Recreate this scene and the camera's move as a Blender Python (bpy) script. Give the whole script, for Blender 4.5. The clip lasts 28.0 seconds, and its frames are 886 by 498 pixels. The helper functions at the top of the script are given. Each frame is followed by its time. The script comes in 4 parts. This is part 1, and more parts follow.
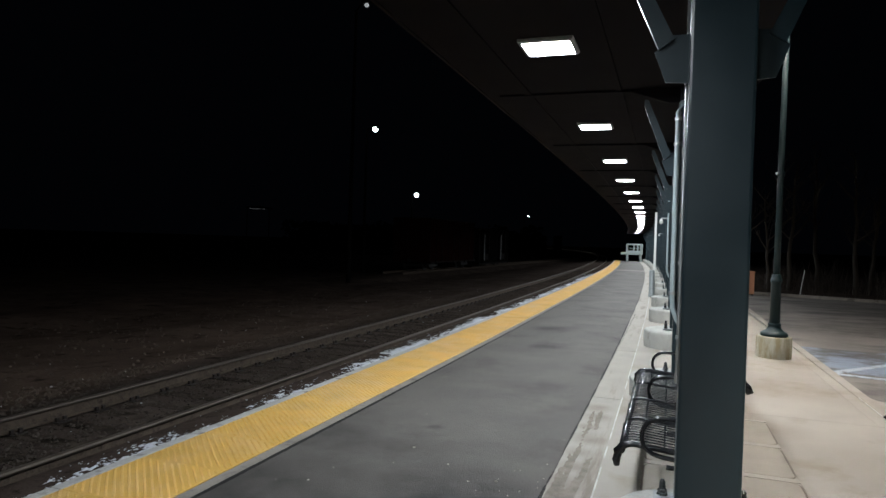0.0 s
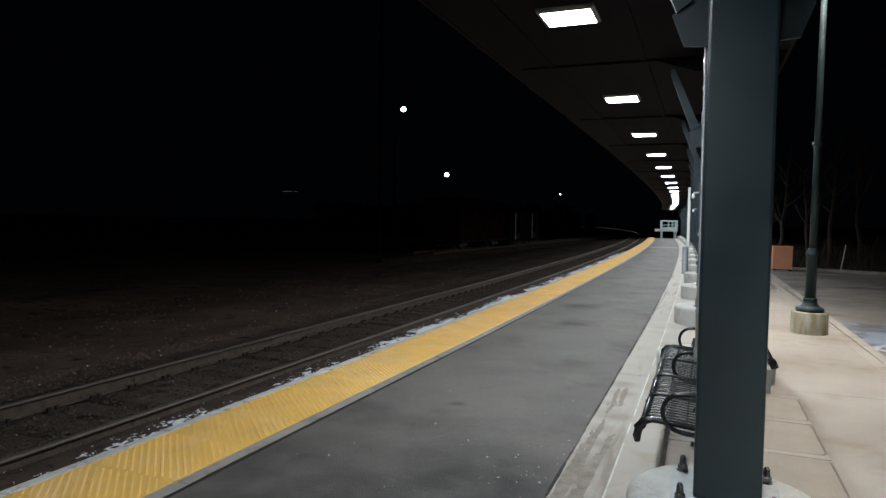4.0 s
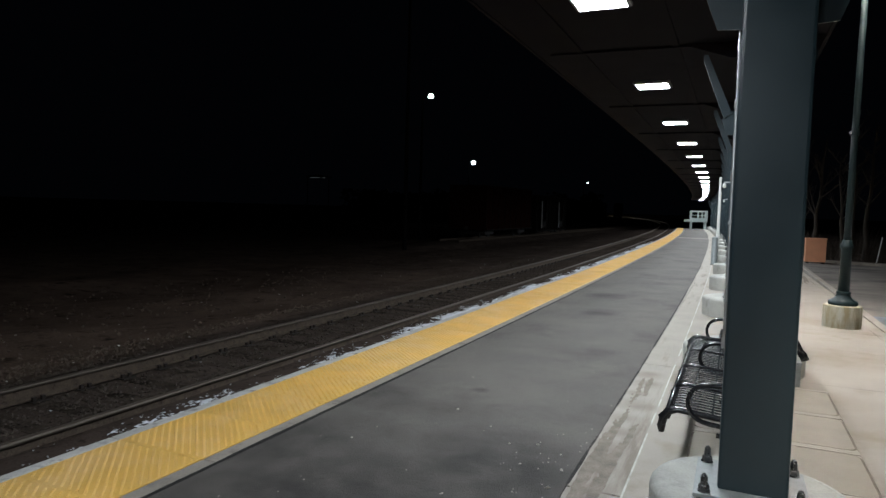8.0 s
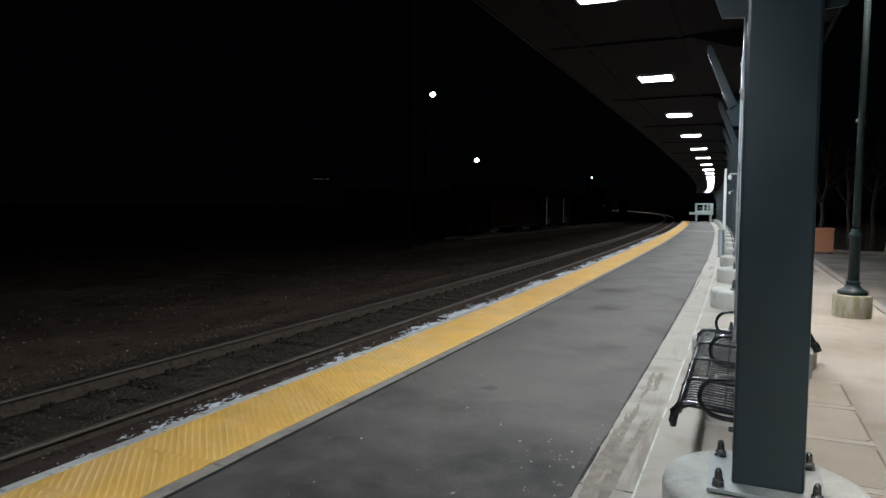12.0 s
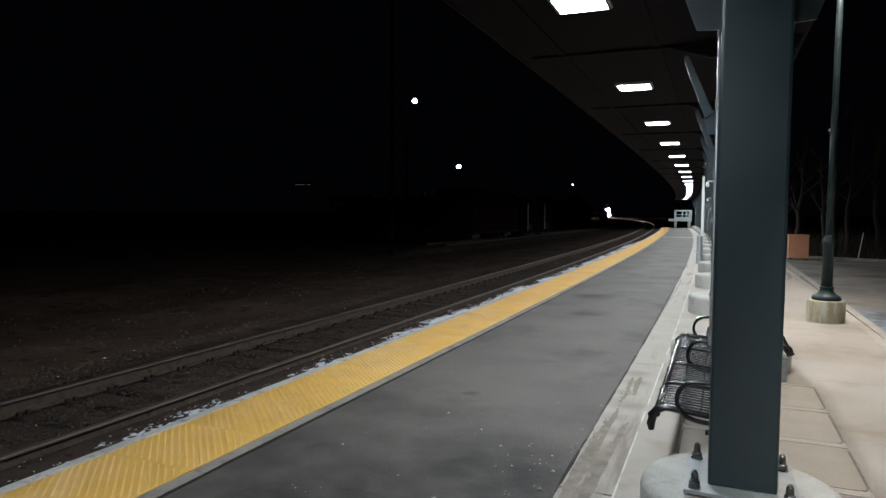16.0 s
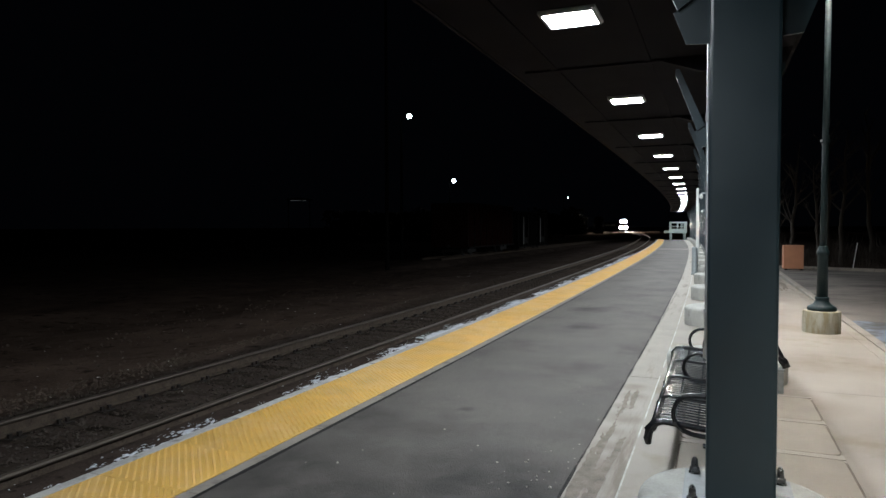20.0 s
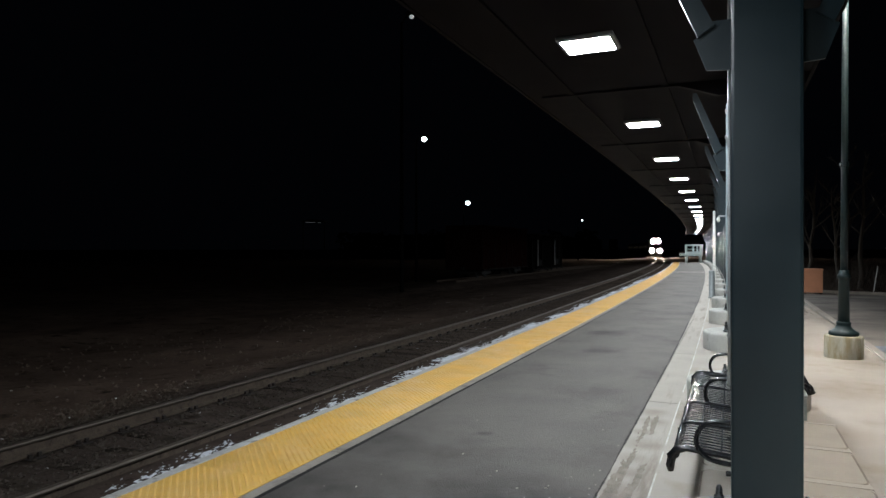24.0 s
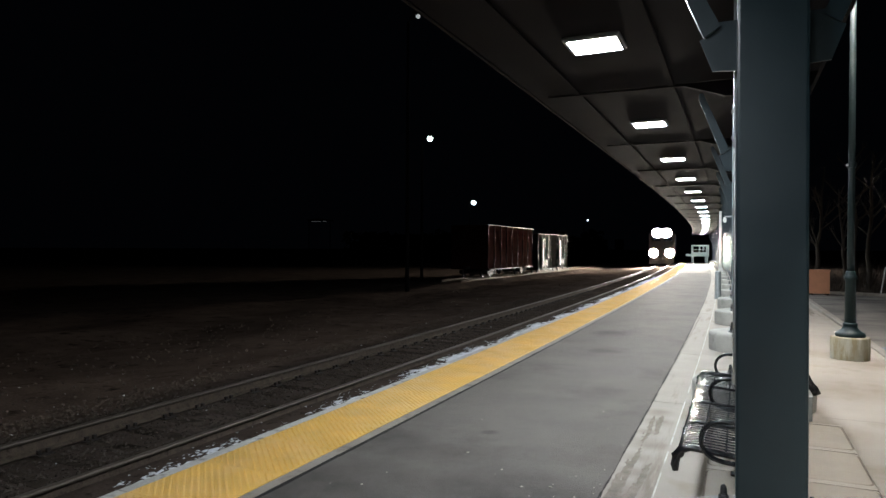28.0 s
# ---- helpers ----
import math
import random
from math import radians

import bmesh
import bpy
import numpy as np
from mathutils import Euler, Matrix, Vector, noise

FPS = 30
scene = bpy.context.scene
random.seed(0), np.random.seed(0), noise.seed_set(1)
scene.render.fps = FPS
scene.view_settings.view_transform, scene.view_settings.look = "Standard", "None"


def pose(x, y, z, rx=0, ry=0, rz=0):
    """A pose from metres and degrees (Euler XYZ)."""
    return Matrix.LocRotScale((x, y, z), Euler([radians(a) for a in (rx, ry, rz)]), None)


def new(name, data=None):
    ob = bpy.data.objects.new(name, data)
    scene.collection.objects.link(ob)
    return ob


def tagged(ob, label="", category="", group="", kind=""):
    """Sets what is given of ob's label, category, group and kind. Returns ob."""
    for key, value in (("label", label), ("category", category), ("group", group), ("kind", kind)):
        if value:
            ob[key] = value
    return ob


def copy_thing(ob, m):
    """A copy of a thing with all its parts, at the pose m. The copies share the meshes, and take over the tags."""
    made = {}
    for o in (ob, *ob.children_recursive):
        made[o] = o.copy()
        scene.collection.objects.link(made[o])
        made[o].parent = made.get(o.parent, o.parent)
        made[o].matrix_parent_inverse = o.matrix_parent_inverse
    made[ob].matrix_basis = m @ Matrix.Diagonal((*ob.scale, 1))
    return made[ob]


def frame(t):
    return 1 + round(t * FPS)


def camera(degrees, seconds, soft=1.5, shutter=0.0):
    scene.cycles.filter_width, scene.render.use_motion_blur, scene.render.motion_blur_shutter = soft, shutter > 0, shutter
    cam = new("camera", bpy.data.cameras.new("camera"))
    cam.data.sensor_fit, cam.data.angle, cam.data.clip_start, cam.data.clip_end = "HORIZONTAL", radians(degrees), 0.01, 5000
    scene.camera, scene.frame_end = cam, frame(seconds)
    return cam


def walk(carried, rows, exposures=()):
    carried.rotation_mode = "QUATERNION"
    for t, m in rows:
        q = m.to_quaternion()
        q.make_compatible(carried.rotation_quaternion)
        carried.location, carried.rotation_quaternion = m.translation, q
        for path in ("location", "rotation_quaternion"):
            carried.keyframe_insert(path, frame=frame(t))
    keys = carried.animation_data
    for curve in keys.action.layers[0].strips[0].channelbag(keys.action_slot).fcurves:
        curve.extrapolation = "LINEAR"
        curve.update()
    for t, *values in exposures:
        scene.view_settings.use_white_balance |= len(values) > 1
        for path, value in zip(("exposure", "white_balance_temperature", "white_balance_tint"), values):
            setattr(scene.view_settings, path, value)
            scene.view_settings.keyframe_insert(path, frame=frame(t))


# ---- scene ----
# ---- camera ----
cam = camera(68.57, 28.0)
# seconds, place of the eye, degrees turned left, tilted down, rolled
PATH = [
    (0, -0.083, -0.124, 1.834, 19.20, 0.64, 1.80),
    (0.5, -0.074, -0.113, 1.832, 18.94, 0.75, 1.75),
    (1, -0.053, -0.097, 1.827, 18.87, 0.99, 1.57),
    (1.5, -0.032, -0.069, 1.820, 19.27, 1.22, 1.45),
    (2, -0.000, -0.060, 1.814, 20.62, 1.55, 1.61),
    (2.5, 0.012, -0.041, 1.801, 21.08, 1.76, 1.47),
    (3, 0.010, -0.043, 1.804, 21.46, 2.03, 1.27),
    (3.5, 0.004, -0.035, 1.804, 21.67, 2.23, 1.03),
    (5.5, 0.060, -0.047, 1.801, 23.34, 3.23, 0.97),
    (6, 0.032, -0.025, 1.796, 23.55, 3.29, 0.82),
    (6.5, 0.022, -0.023, 1.796, 23.89, 3.37, 1.13),
    (7, 0.020, -0.024, 1.793, 24.10, 3.46, 1.21),
    (7.5, 0.019, -0.025, 1.791, 24.21, 3.53, 1.35),
    (8, 0.015, -0.026, 1.787, 24.22, 3.60, 1.60),
    (8.5, 0.017, -0.030, 1.788, 24.12, 3.68, 1.32),
    (9, 0.016, -0.017, 1.786, 24.13, 3.73, 1.09),
    (9.5, 0.013, -0.014, 1.786, 24.14, 3.76, 0.87),
    (10, 0.007, -0.007, 1.784, 24.29, 3.72, 0.77),
    (10.5, 0.006, -0.007, 1.785, 24.45, 3.71, 0.26),
    (11, 0.000, 0.000, 1.783, 24.57, 3.76, 0.56),
    (11.5, -0.005, 0.008, 1.785, 24.64, 3.80, 0.45),
    (12, -0.002, 0.004, 1.781, 24.68, 3.74, 0.29),
    (12.5, 0.001, -0.007, 1.785, 24.63, 3.74, 0.29),
    (14.5, 0.016, -0.024, 1.783, 23.71, 3.48, 0.54),
    (15, 0.021, -0.026, 1.785, 23.46, 3.36, 0.31),
    (15.5, 0.018, -0.035, 1.785, 23.25, 3.26, 0.39),
    (16, 0.016, -0.031, 1.784, 23.08, 3.20, 0.43),
    (16.5, 0.020, -0.035, 1.786, 22.94, 3.17, 0.29),
    (17, 0.020, -0.030, 1.782, 22.78, 3.09, 0.12),
    (17.5, 0.021, -0.028, 1.787, 22.69, 3.03, 0.11),
    (18, 0.021, -0.026, 1.787, 22.59, 2.93, -0.14),
    (18.5, 0.020, -0.025, 1.784, 22.51, 2.79, 0.01),
    (19, 0.018, -0.020, 1.785, 22.45, 2.69, 0.29),
    (19.5, 0.031, -0.016, 1.792, 22.62, 2.57, -0.09),
    (20, 0.029, -0.009, 1.790, 22.75, 1.94, -0.19),
    (20.5, 0.029, -0.014, 1.793, 22.70, 1.55, 0.04),
    (21, 0.039, -0.025, 1.801, 22.59, 1.34, 0.28),
    (21.5, 0.041, -0.019, 1.796, 22.62, 1.07, 0.75),
    (23.5, 0.016, -0.047, 1.794, 23.64, 0.03, 0.06),
    (24, -0.005, -0.048, 1.802, 23.95, -0.00, -0.03),
    (24.5, -0.018, -0.046, 1.806, 24.30, -0.24, -0.70),
    (25, -0.015, -0.046, 1.806, 24.42, -0.44, -0.03),
    (25.5, -0.010, -0.058, 1.803, 24.44, -0.60, -0.64),
    (26, -0.008, -0.064, 1.803, 24.35, -0.74, -0.70),
    (26.5, -0.005, -0.063, 1.806, 24.65, -0.71, -0.64),
    (27, -0.002, -0.068, 1.806, 24.86, -0.64, -0.02),
    (27.5, 0.006, -0.078, 1.807, 24.56, -0.46, 0.04),
    (28, 0.001, -0.072, 1.800, 24.43, 0.04, 0.19),
]
walk(cam, [(t, pose(x, y, z, 90 - down, 0, left) @ pose(0, 0, 0, 0, 0, roll)) for t, x, y, z, left, down, roll in PATH])

# ---- light: a clear winter night ----
world = bpy.data.worlds.new("night")
scene.world = world
world.use_nodes = True
world.node_tree.nodes["Background"].inputs["Color"].default_value = (0.25, 0.32, 0.5, 1)
world.node_tree.nodes["Background"].inputs["Strength"].default_value = 0.0019
CANOPY_LIGHT = 290.0
TRAIN_LIGHT = 2500.0
STREET_LIGHT = 8.0
scene.view_settings.exposure = 0.0

# ---- plan ----
BEND, BEND_FROM = 0.00082, 5.1
TRACK_X = -6.045
RAIL_TOP = -0.215
BAY = 4.39
PLATFORM = (-9.0, 94.0)


def bend(y):
    """How far the line has curved to the left at y."""
    return -0.5 * BEND * max(0.0, y - BEND_FROM) ** 2


def heading(y):
    return math.degrees(math.atan(BEND * max(0.0, y - BEND_FROM)))


def along(x, y, z=0.0):
    """A pose beside the line: x metres to its right at y."""
    return pose(x + bend(y), y, z, 0, 0, heading(y))


# ---- materials ----
def mat(name, colour, rough=0.7, metal=0.0, scale=8.0, vary=0.3, bump=0.2, fine=80.0, spots=None, per_object=0.0, spec=0.5, stretch=None):
    m = bpy.data.materials.new(name)
    m.use_nodes = True
    n, l = m.node_tree.nodes, m.node_tree.links
    b = n["Principled BSDF"]
    b.inputs["Metallic"].default_value = metal
    b.inputs["Specular IOR Level"].default_value = spec
    geo = n.new("ShaderNodeNewGeometry")
    big = n.new("ShaderNodeTexNoise")
    big.inputs["Scale"].default_value = scale
    big.inputs["Detail"].default_value = 5
    small = n.new("ShaderNodeTexNoise")
    small.inputs["Scale"].default_value = fine
    small.inputs["Detail"].default_value = 3
    l.new(geo.outputs["Position"], big.inputs["Vector"])
    l.new(geo.outputs["Position"], small.inputs["Vector"])
    mixf = n.new("ShaderNodeMath")
    mixf.operation = "MULTIPLY_ADD"
    mixf.inputs[1].default_value = 0.45
    l.new(small.outputs["Fac"], mixf.inputs[0])
    half = n.new("ShaderNodeMath")
    half.operation = "MULTIPLY"
    half.inputs[1].default_value = 0.55
    l.new(big.outputs["Fac"], half.inputs[0])
    l.new(half.outputs[0], mixf.inputs[2])
    ramp = n.new("ShaderNodeValToRGB")
    c = Vector(colour)
    ramp.color_ramp.elements[0].position, ramp.color_ramp.elements[1].position = 0.3, 0.7
    ramp.color_ramp.elements[0].color = (*(c * (1 - vary)), 1)
    ramp.color_ramp.elements[1].color = (*(c * (1 + vary)), 1)
    l.new(mixf.outputs[0], ramp.inputs["Fac"])
    out = ramp.outputs["Color"]
    if per_object:
        info = n.new("ShaderNodeObjectInfo")
        hsv = n.new("ShaderNodeHueSaturation")
        rng = n.new("ShaderNodeMapRange")
        rng.inputs["To Min"].default_value, rng.inputs["To Max"].default_value = 1 - per_object, 1 + per_object
        l.new(info.outputs["Random"], rng.inputs["Value"])
        l.new(rng.outputs[0], hsv.inputs["Value"])
        l.new(out, hsv.inputs["Color"])
        out = hsv.outputs["Color"]
    if spots:
        vor = n.new("ShaderNodeTexNoise")
        vor.inputs["Scale"].default_value = spots[0]
        vor.inputs["Detail"].default_value = 6
        vor.inputs["Roughness"].default_value = 0.65
        if stretch:
            mp = n.new("ShaderNodeMapping")
            mp.inputs["Scale"].default_value = stretch
            l.new(geo.outputs["Position"], mp.inputs["Vector"])
            l.new(mp.outputs["Vector"], vor.inputs["Vector"])
        else:
            l.new(geo.outputs["Position"], vor.inputs["Vector"])
        r2 = n.new("ShaderNodeValToRGB")
        r2.color_ramp.elements[0].position, r2.color_ramp.elements[1].position = spots[1], spots[2]
        l.new(vor.outputs["Fac"], r2.inputs["Fac"])
        mx = n.new("ShaderNodeMix")
        mx.data_type = "RGBA"
        l.new(r2.outputs["Color"], mx.inputs["Factor"])
        l.new(out, mx.inputs["A"])
        mx.inputs["B"].default_value = (*spots[3], 1)
        out = mx.outputs["Result"]
    l.new(out, b.inputs["Base Color"])
    rr = n.new("ShaderNodeMapRange")
    rr.inputs["To Min"].default_value, rr.inputs["To Max"].default_value = max(0.02, rough - 0.12), min(1, rough + 0.12)
    l.new(big.outputs["Fac"], rr.inputs["Value"])
    l.new(rr.outputs[0], b.inputs["Roughness"])
    if bump:
        bp = n.new("ShaderNodeBump")
        bp.inputs["Strength"].default_value = bump
        bp.inputs["Distance"].default_value = 0.01
        l.new(small.outputs["Fac"], bp.inputs["Height"])
        l.new(bp.outputs["Normal"], b.inputs["Normal"])
    return m


def glow(name, colour, strength):
    m = bpy.data.materials.new(name)
    m.use_nodes = True
    b = m.node_tree.nodes["Principled BSDF"]
    b.inputs["Base Color"].default_value = (0.8, 0.8, 0.8, 1)
    b.inputs["Emission Color"].default_value = (*colour, 1)
    b.inputs["Emission Strength"].default_value = strength
    return m


M = {
    "asphalt": mat("asphalt", (0.103, 0.0925, 0.082), 0.85, 0, 1.1, 0.36, 1.0, 105, (0.7, 0.5, 0.75, (0.05, 0.043, 0.038))),
    "lot": mat("lot_asphalt", (0.195, 0.178, 0.158), 0.9, 0, 0.9, 0.4, 0.5, 120, (0.8, 0.47, 0.62, (0.10, 0.088, 0.084)), 0.0, 0.3, (0.5, 1.0, 1.0)),
    "concrete": mat("concrete", (0.312, 0.278, 0.238), 0.85, 0, 1.6, 0.16, 0.25, 120, (0.9, 0.52, 0.66, (0.23, 0.197, 0.152)), 0.05),
    "strip": mat("stained_concrete", (0.30, 0.27, 0.228), 0.8, 0, 2.6, 0.16, 0.25, 120, (1.0, 0.53, 0.63, (0.19, 0.158, 0.127)), 0.05, 0.5, (4.0, 0.35, 1.0)),
    "edge": mat("edge_concrete", (0.45, 0.44, 0.42), 0.85, 0, 3.0, 0.25, 0.4, 90, (6, 0.55, 0.7, (0.14, 0.13, 0.12)), 0.08),
    "panel": mat("paving_panel", (0.335, 0.30, 0.25), 0.85, 0, 3.0, 0.14, 0.3, 140, None, 0.05),
    "border": mat("border_concrete", (0.24, 0.215, 0.185), 0.85, 0, 3.0, 0.25, 0.4, 90, (4, 0.52, 0.7, (0.12, 0.105, 0.09)), 0.06),
    "sealant": mat("joint_sealant", (0.46, 0.44, 0.40), 0.7, 0, 5.0, 0.2, 0.2, 90, (2.2, 0.5, 0.6, (0.29, 0.26, 0.22))),
    "damp": mat("damp_brown_concrete", (0.205, 0.177, 0.149), 0.9, 0, 9.0, 0.4, 0.2, 90, spec=0.1),
    "groove": mat("dirty_groove", (0.19, 0.16, 0.13), 0.9, 0, 6, 0.4, 0.2),
    "tar": mat("tar_seam", (0.018, 0.017, 0.016), 0.8, 0, 8, 0.4, 0.3, 90, spec=0.2),
    "rim": mat("trowelled_joint_concrete", (0.38, 0.345, 0.298), 0.85, 0, 3.0, 0.14, 0.2, 120),
    "footing": mat("stained_footing_concrete", (0.34, 0.325, 0.265), 0.85, 0, 5.0, 0.2, 0.3, 70, (5, 0.45, 0.62, (0.22, 0.185, 0.11)), 0.05, 0.5, (1.6, 1.6, 0.35)),
    "joint": mat("joint", (0.15, 0.13, 0.11), 0.9, 0, 4, 0.3, 0.2),
    "pedestal": mat("pedestal_concrete", (0.35, 0.345, 0.315), 0.85, 0, 5.0, 0.2, 0.3, 70, (4, 0.55, 0.75, (0.22, 0.22, 0.2)), 0.05),
    "yellow": mat("yellow_tactile", (0.71, 0.427, 0.101), 0.45, 0, 2.5, 0.20, 0.15, 120, (2.2, 0.48, 0.7, (0.72, 0.47, 0.19)), 0.05),
    "green": mat("dark_green_paint", (0.0122, 0.0235, 0.029), 0.34, 0, 3.0, 0.12, 0.03, 160, spec=0.38),
    "pole_green": mat("pole_green_paint", (0.0075, 0.0175, 0.0195), 0.45, 0, 5.0, 0.2, 0.03, 160, spec=0.28),
    "galv": mat("galvanised_steel", (0.42, 0.43, 0.43), 0.45, 0.8, 12, 0.2, 0.05, 200),
    "bolt": mat("dark_bolt_steel", (0.085, 0.088, 0.09), 0.28, 0.8, 30, 0.4, 0.1, 200),
    "dirt": mat("brown_shoulder_dirt", (0.060, 0.045, 0.038), 0.95, 0, 3, 0.35, 0.6, 40, (9, 0.56, 0.7, (0.02, 0.016, 0.013)), spec=0.0),
    "plate": mat("painted_plate", (0.23, 0.25, 0.25), 0.5, 0.2, 14, 0.25, 0.1, 100),
    "pipe": mat("pale_pipe", (0.40, 0.48, 0.50), 0.4, 0.3, 6, 0.12, 0.03, 100),
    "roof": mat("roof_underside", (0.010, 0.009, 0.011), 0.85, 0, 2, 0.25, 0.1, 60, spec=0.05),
    "black": mat("black_coated_steel", (0.012, 0.012, 0.014), 0.22, 0, 20, 0.3, 0.05, 200),
    "slat": mat("black_slat_coating", (0.007, 0.007, 0.0085), 0.2, 0, 60, 0.5, 0.04, 260, None, 0.0, 0.25),
    "rail": mat("rail_steel", (0.105, 0.084, 0.068), 0.5, 0.45, 0.5, 0.2, 0.0, 8),
    "rail_side": mat("rusty_rail_side", (0.082, 0.063, 0.049), 0.85, 0.0, 9, 0.35, 0.4, 60, (12, 0.55, 0.7, (0.03, 0.022, 0.018)), spec=0.1),
    "tie": mat("creosoted_tie", (0.058, 0.046, 0.038), 0.95, 0, 4, 0.6, 0.8, 40, (3, 0.5, 0.65, (0.02, 0.016, 0.013)), 0.3, spec=0.0),
    "spike": mat("rusty_spike", (0.022, 0.016, 0.013), 0.8, 0.3, 20, 0.3, 0.2),
    "ballast": mat("ballast_stone", (0.070, 0.057, 0.048), 1.0, 0, 9, 0.5, 0.6, 60, (30, 0.62, 0.72, (0.095, 0.085, 0.075)), spec=0.0),
    "soil": mat("dark_ground", (0.070, 0.054, 0.046), 1.0, 0, 0.8, 0.5, 1.0, 25, (2.2, 0.55, 0.7, (0.018, 0.014, 0.012)), spec=0.0),
    "snow": mat("old_snow", (0.62, 0.64, 0.68), 0.7, 0, 14, 0.2, 0.3, 60),
    "white": mat("white_paint", (0.62, 0.63, 0.60), 0.55, 0, 8, 0.1, 0.05, 80),
    "pale": mat("pale_green_grey_paint", (0.40, 0.46, 0.44), 0.6, 0, 3, 0.15, 0.1, 60),
    "line": mat("worn_road_paint", (0.36, 0.40, 0.46), 0.75, 0, 5, 0.25, 0.2, 60, (9, 0.5, 0.65, (0.15, 0.15, 0.16))),
    "blue": mat("worn_blue_paint", (0.17, 0.205, 0.26), 0.75, 0, 5, 0.25, 0.2, 60, (1.1, 0.44, 0.54, (0.085, 0.080, 0.076))),
    "crate": mat("orange_tan_box", (0.55, 0.25, 0.14), 0.65, 0, 4, 0.12, 0.1, 60),
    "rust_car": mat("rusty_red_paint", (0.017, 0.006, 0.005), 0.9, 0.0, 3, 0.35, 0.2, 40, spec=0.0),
    # grey body darkened to near black so that only its edges show lit
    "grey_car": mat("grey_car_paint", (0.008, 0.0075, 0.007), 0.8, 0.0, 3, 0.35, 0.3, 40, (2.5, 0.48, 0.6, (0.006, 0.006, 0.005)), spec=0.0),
    # chord, door and rib colours hold the headlights' broken glints as paler blotches
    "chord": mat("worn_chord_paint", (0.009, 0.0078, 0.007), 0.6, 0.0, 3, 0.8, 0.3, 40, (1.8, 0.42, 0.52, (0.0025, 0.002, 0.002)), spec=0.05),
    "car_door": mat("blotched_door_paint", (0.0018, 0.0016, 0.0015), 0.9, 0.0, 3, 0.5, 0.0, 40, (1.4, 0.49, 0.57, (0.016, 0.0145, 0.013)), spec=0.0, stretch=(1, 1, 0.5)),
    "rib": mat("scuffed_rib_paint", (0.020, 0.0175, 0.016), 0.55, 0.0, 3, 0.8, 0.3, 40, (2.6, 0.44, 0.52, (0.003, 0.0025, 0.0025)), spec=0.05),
    "mast": mat("dull_mast_steel", (0.006, 0.006, 0.006), 0.95, 0, 8, 0.3, 0.1, spec=0.0),
    "iron": mat("dark_iron", (0.012, 0.011, 0.010), 0.7, 0.2, 8, 0.3, 0.2),
    "bark": mat("grey_bark", (0.04, 0.031, 0.024), 0.95, 0, 7, 0.35, 0.8, 40),
    "brush": mat("dry_brush", (0.032, 0.023, 0.0165), 0.95, 0, 7, 0.4, 0.3, 40),
    "loco": mat("locomotive_paint", (0.010, 0.010, 0.011), 0.35, 0.2, 4, 0.15, 0.05, 40),
    "stripe": mat("dull_stripe_paint", (0.008, 0.007, 0.009), 0.35, 0, 4, 0.15, 0.05, 40),
    "stainless": mat("stainless_side", (0.2, 0.2, 0.21), 0.5, 0.6, 4, 0.1, 0.05, 40),
    "glass": mat("dark_window_glass", (0.01, 0.012, 0.015), 0.08, 0, 4, 0.1, 0),
    "lens": glow("canopy_lamp_lens", (0.88, 0.96, 1.03), CANOPY_LIGHT),
    # weaker emission, set only to balance the light near the camera
    "dimmed_lens": glow("dull_lamp_lens", (0.88, 0.96, 1.03), 0.4 * CANOPY_LIGHT),
    "head": glow("headlight_lens", (1.0, 0.91, 0.78), TRAIN_LIGHT),
    "street": glow("street_lamp_lens", (0.8, 1.0, 0.94), STREET_LIGHT),
    "strip_glow": glow("dim_strip_tube", (0.85, 0.9, 0.95), 0.05),
    "street_dim": glow("dim_lamp_lens", (0.8, 0.85, 0.9), 0.35),
    "street_blue": glow("cold_street_lamp_lens", (0.78, 0.92, 1.0), STREET_LIGHT),
    "lantern": glow("lantern_lens", (1.0, 0.94, 0.86), 3900.0),
    "carwin": glow("lit_coach_window", (1.0, 0.85, 0.6), 0.006),
}


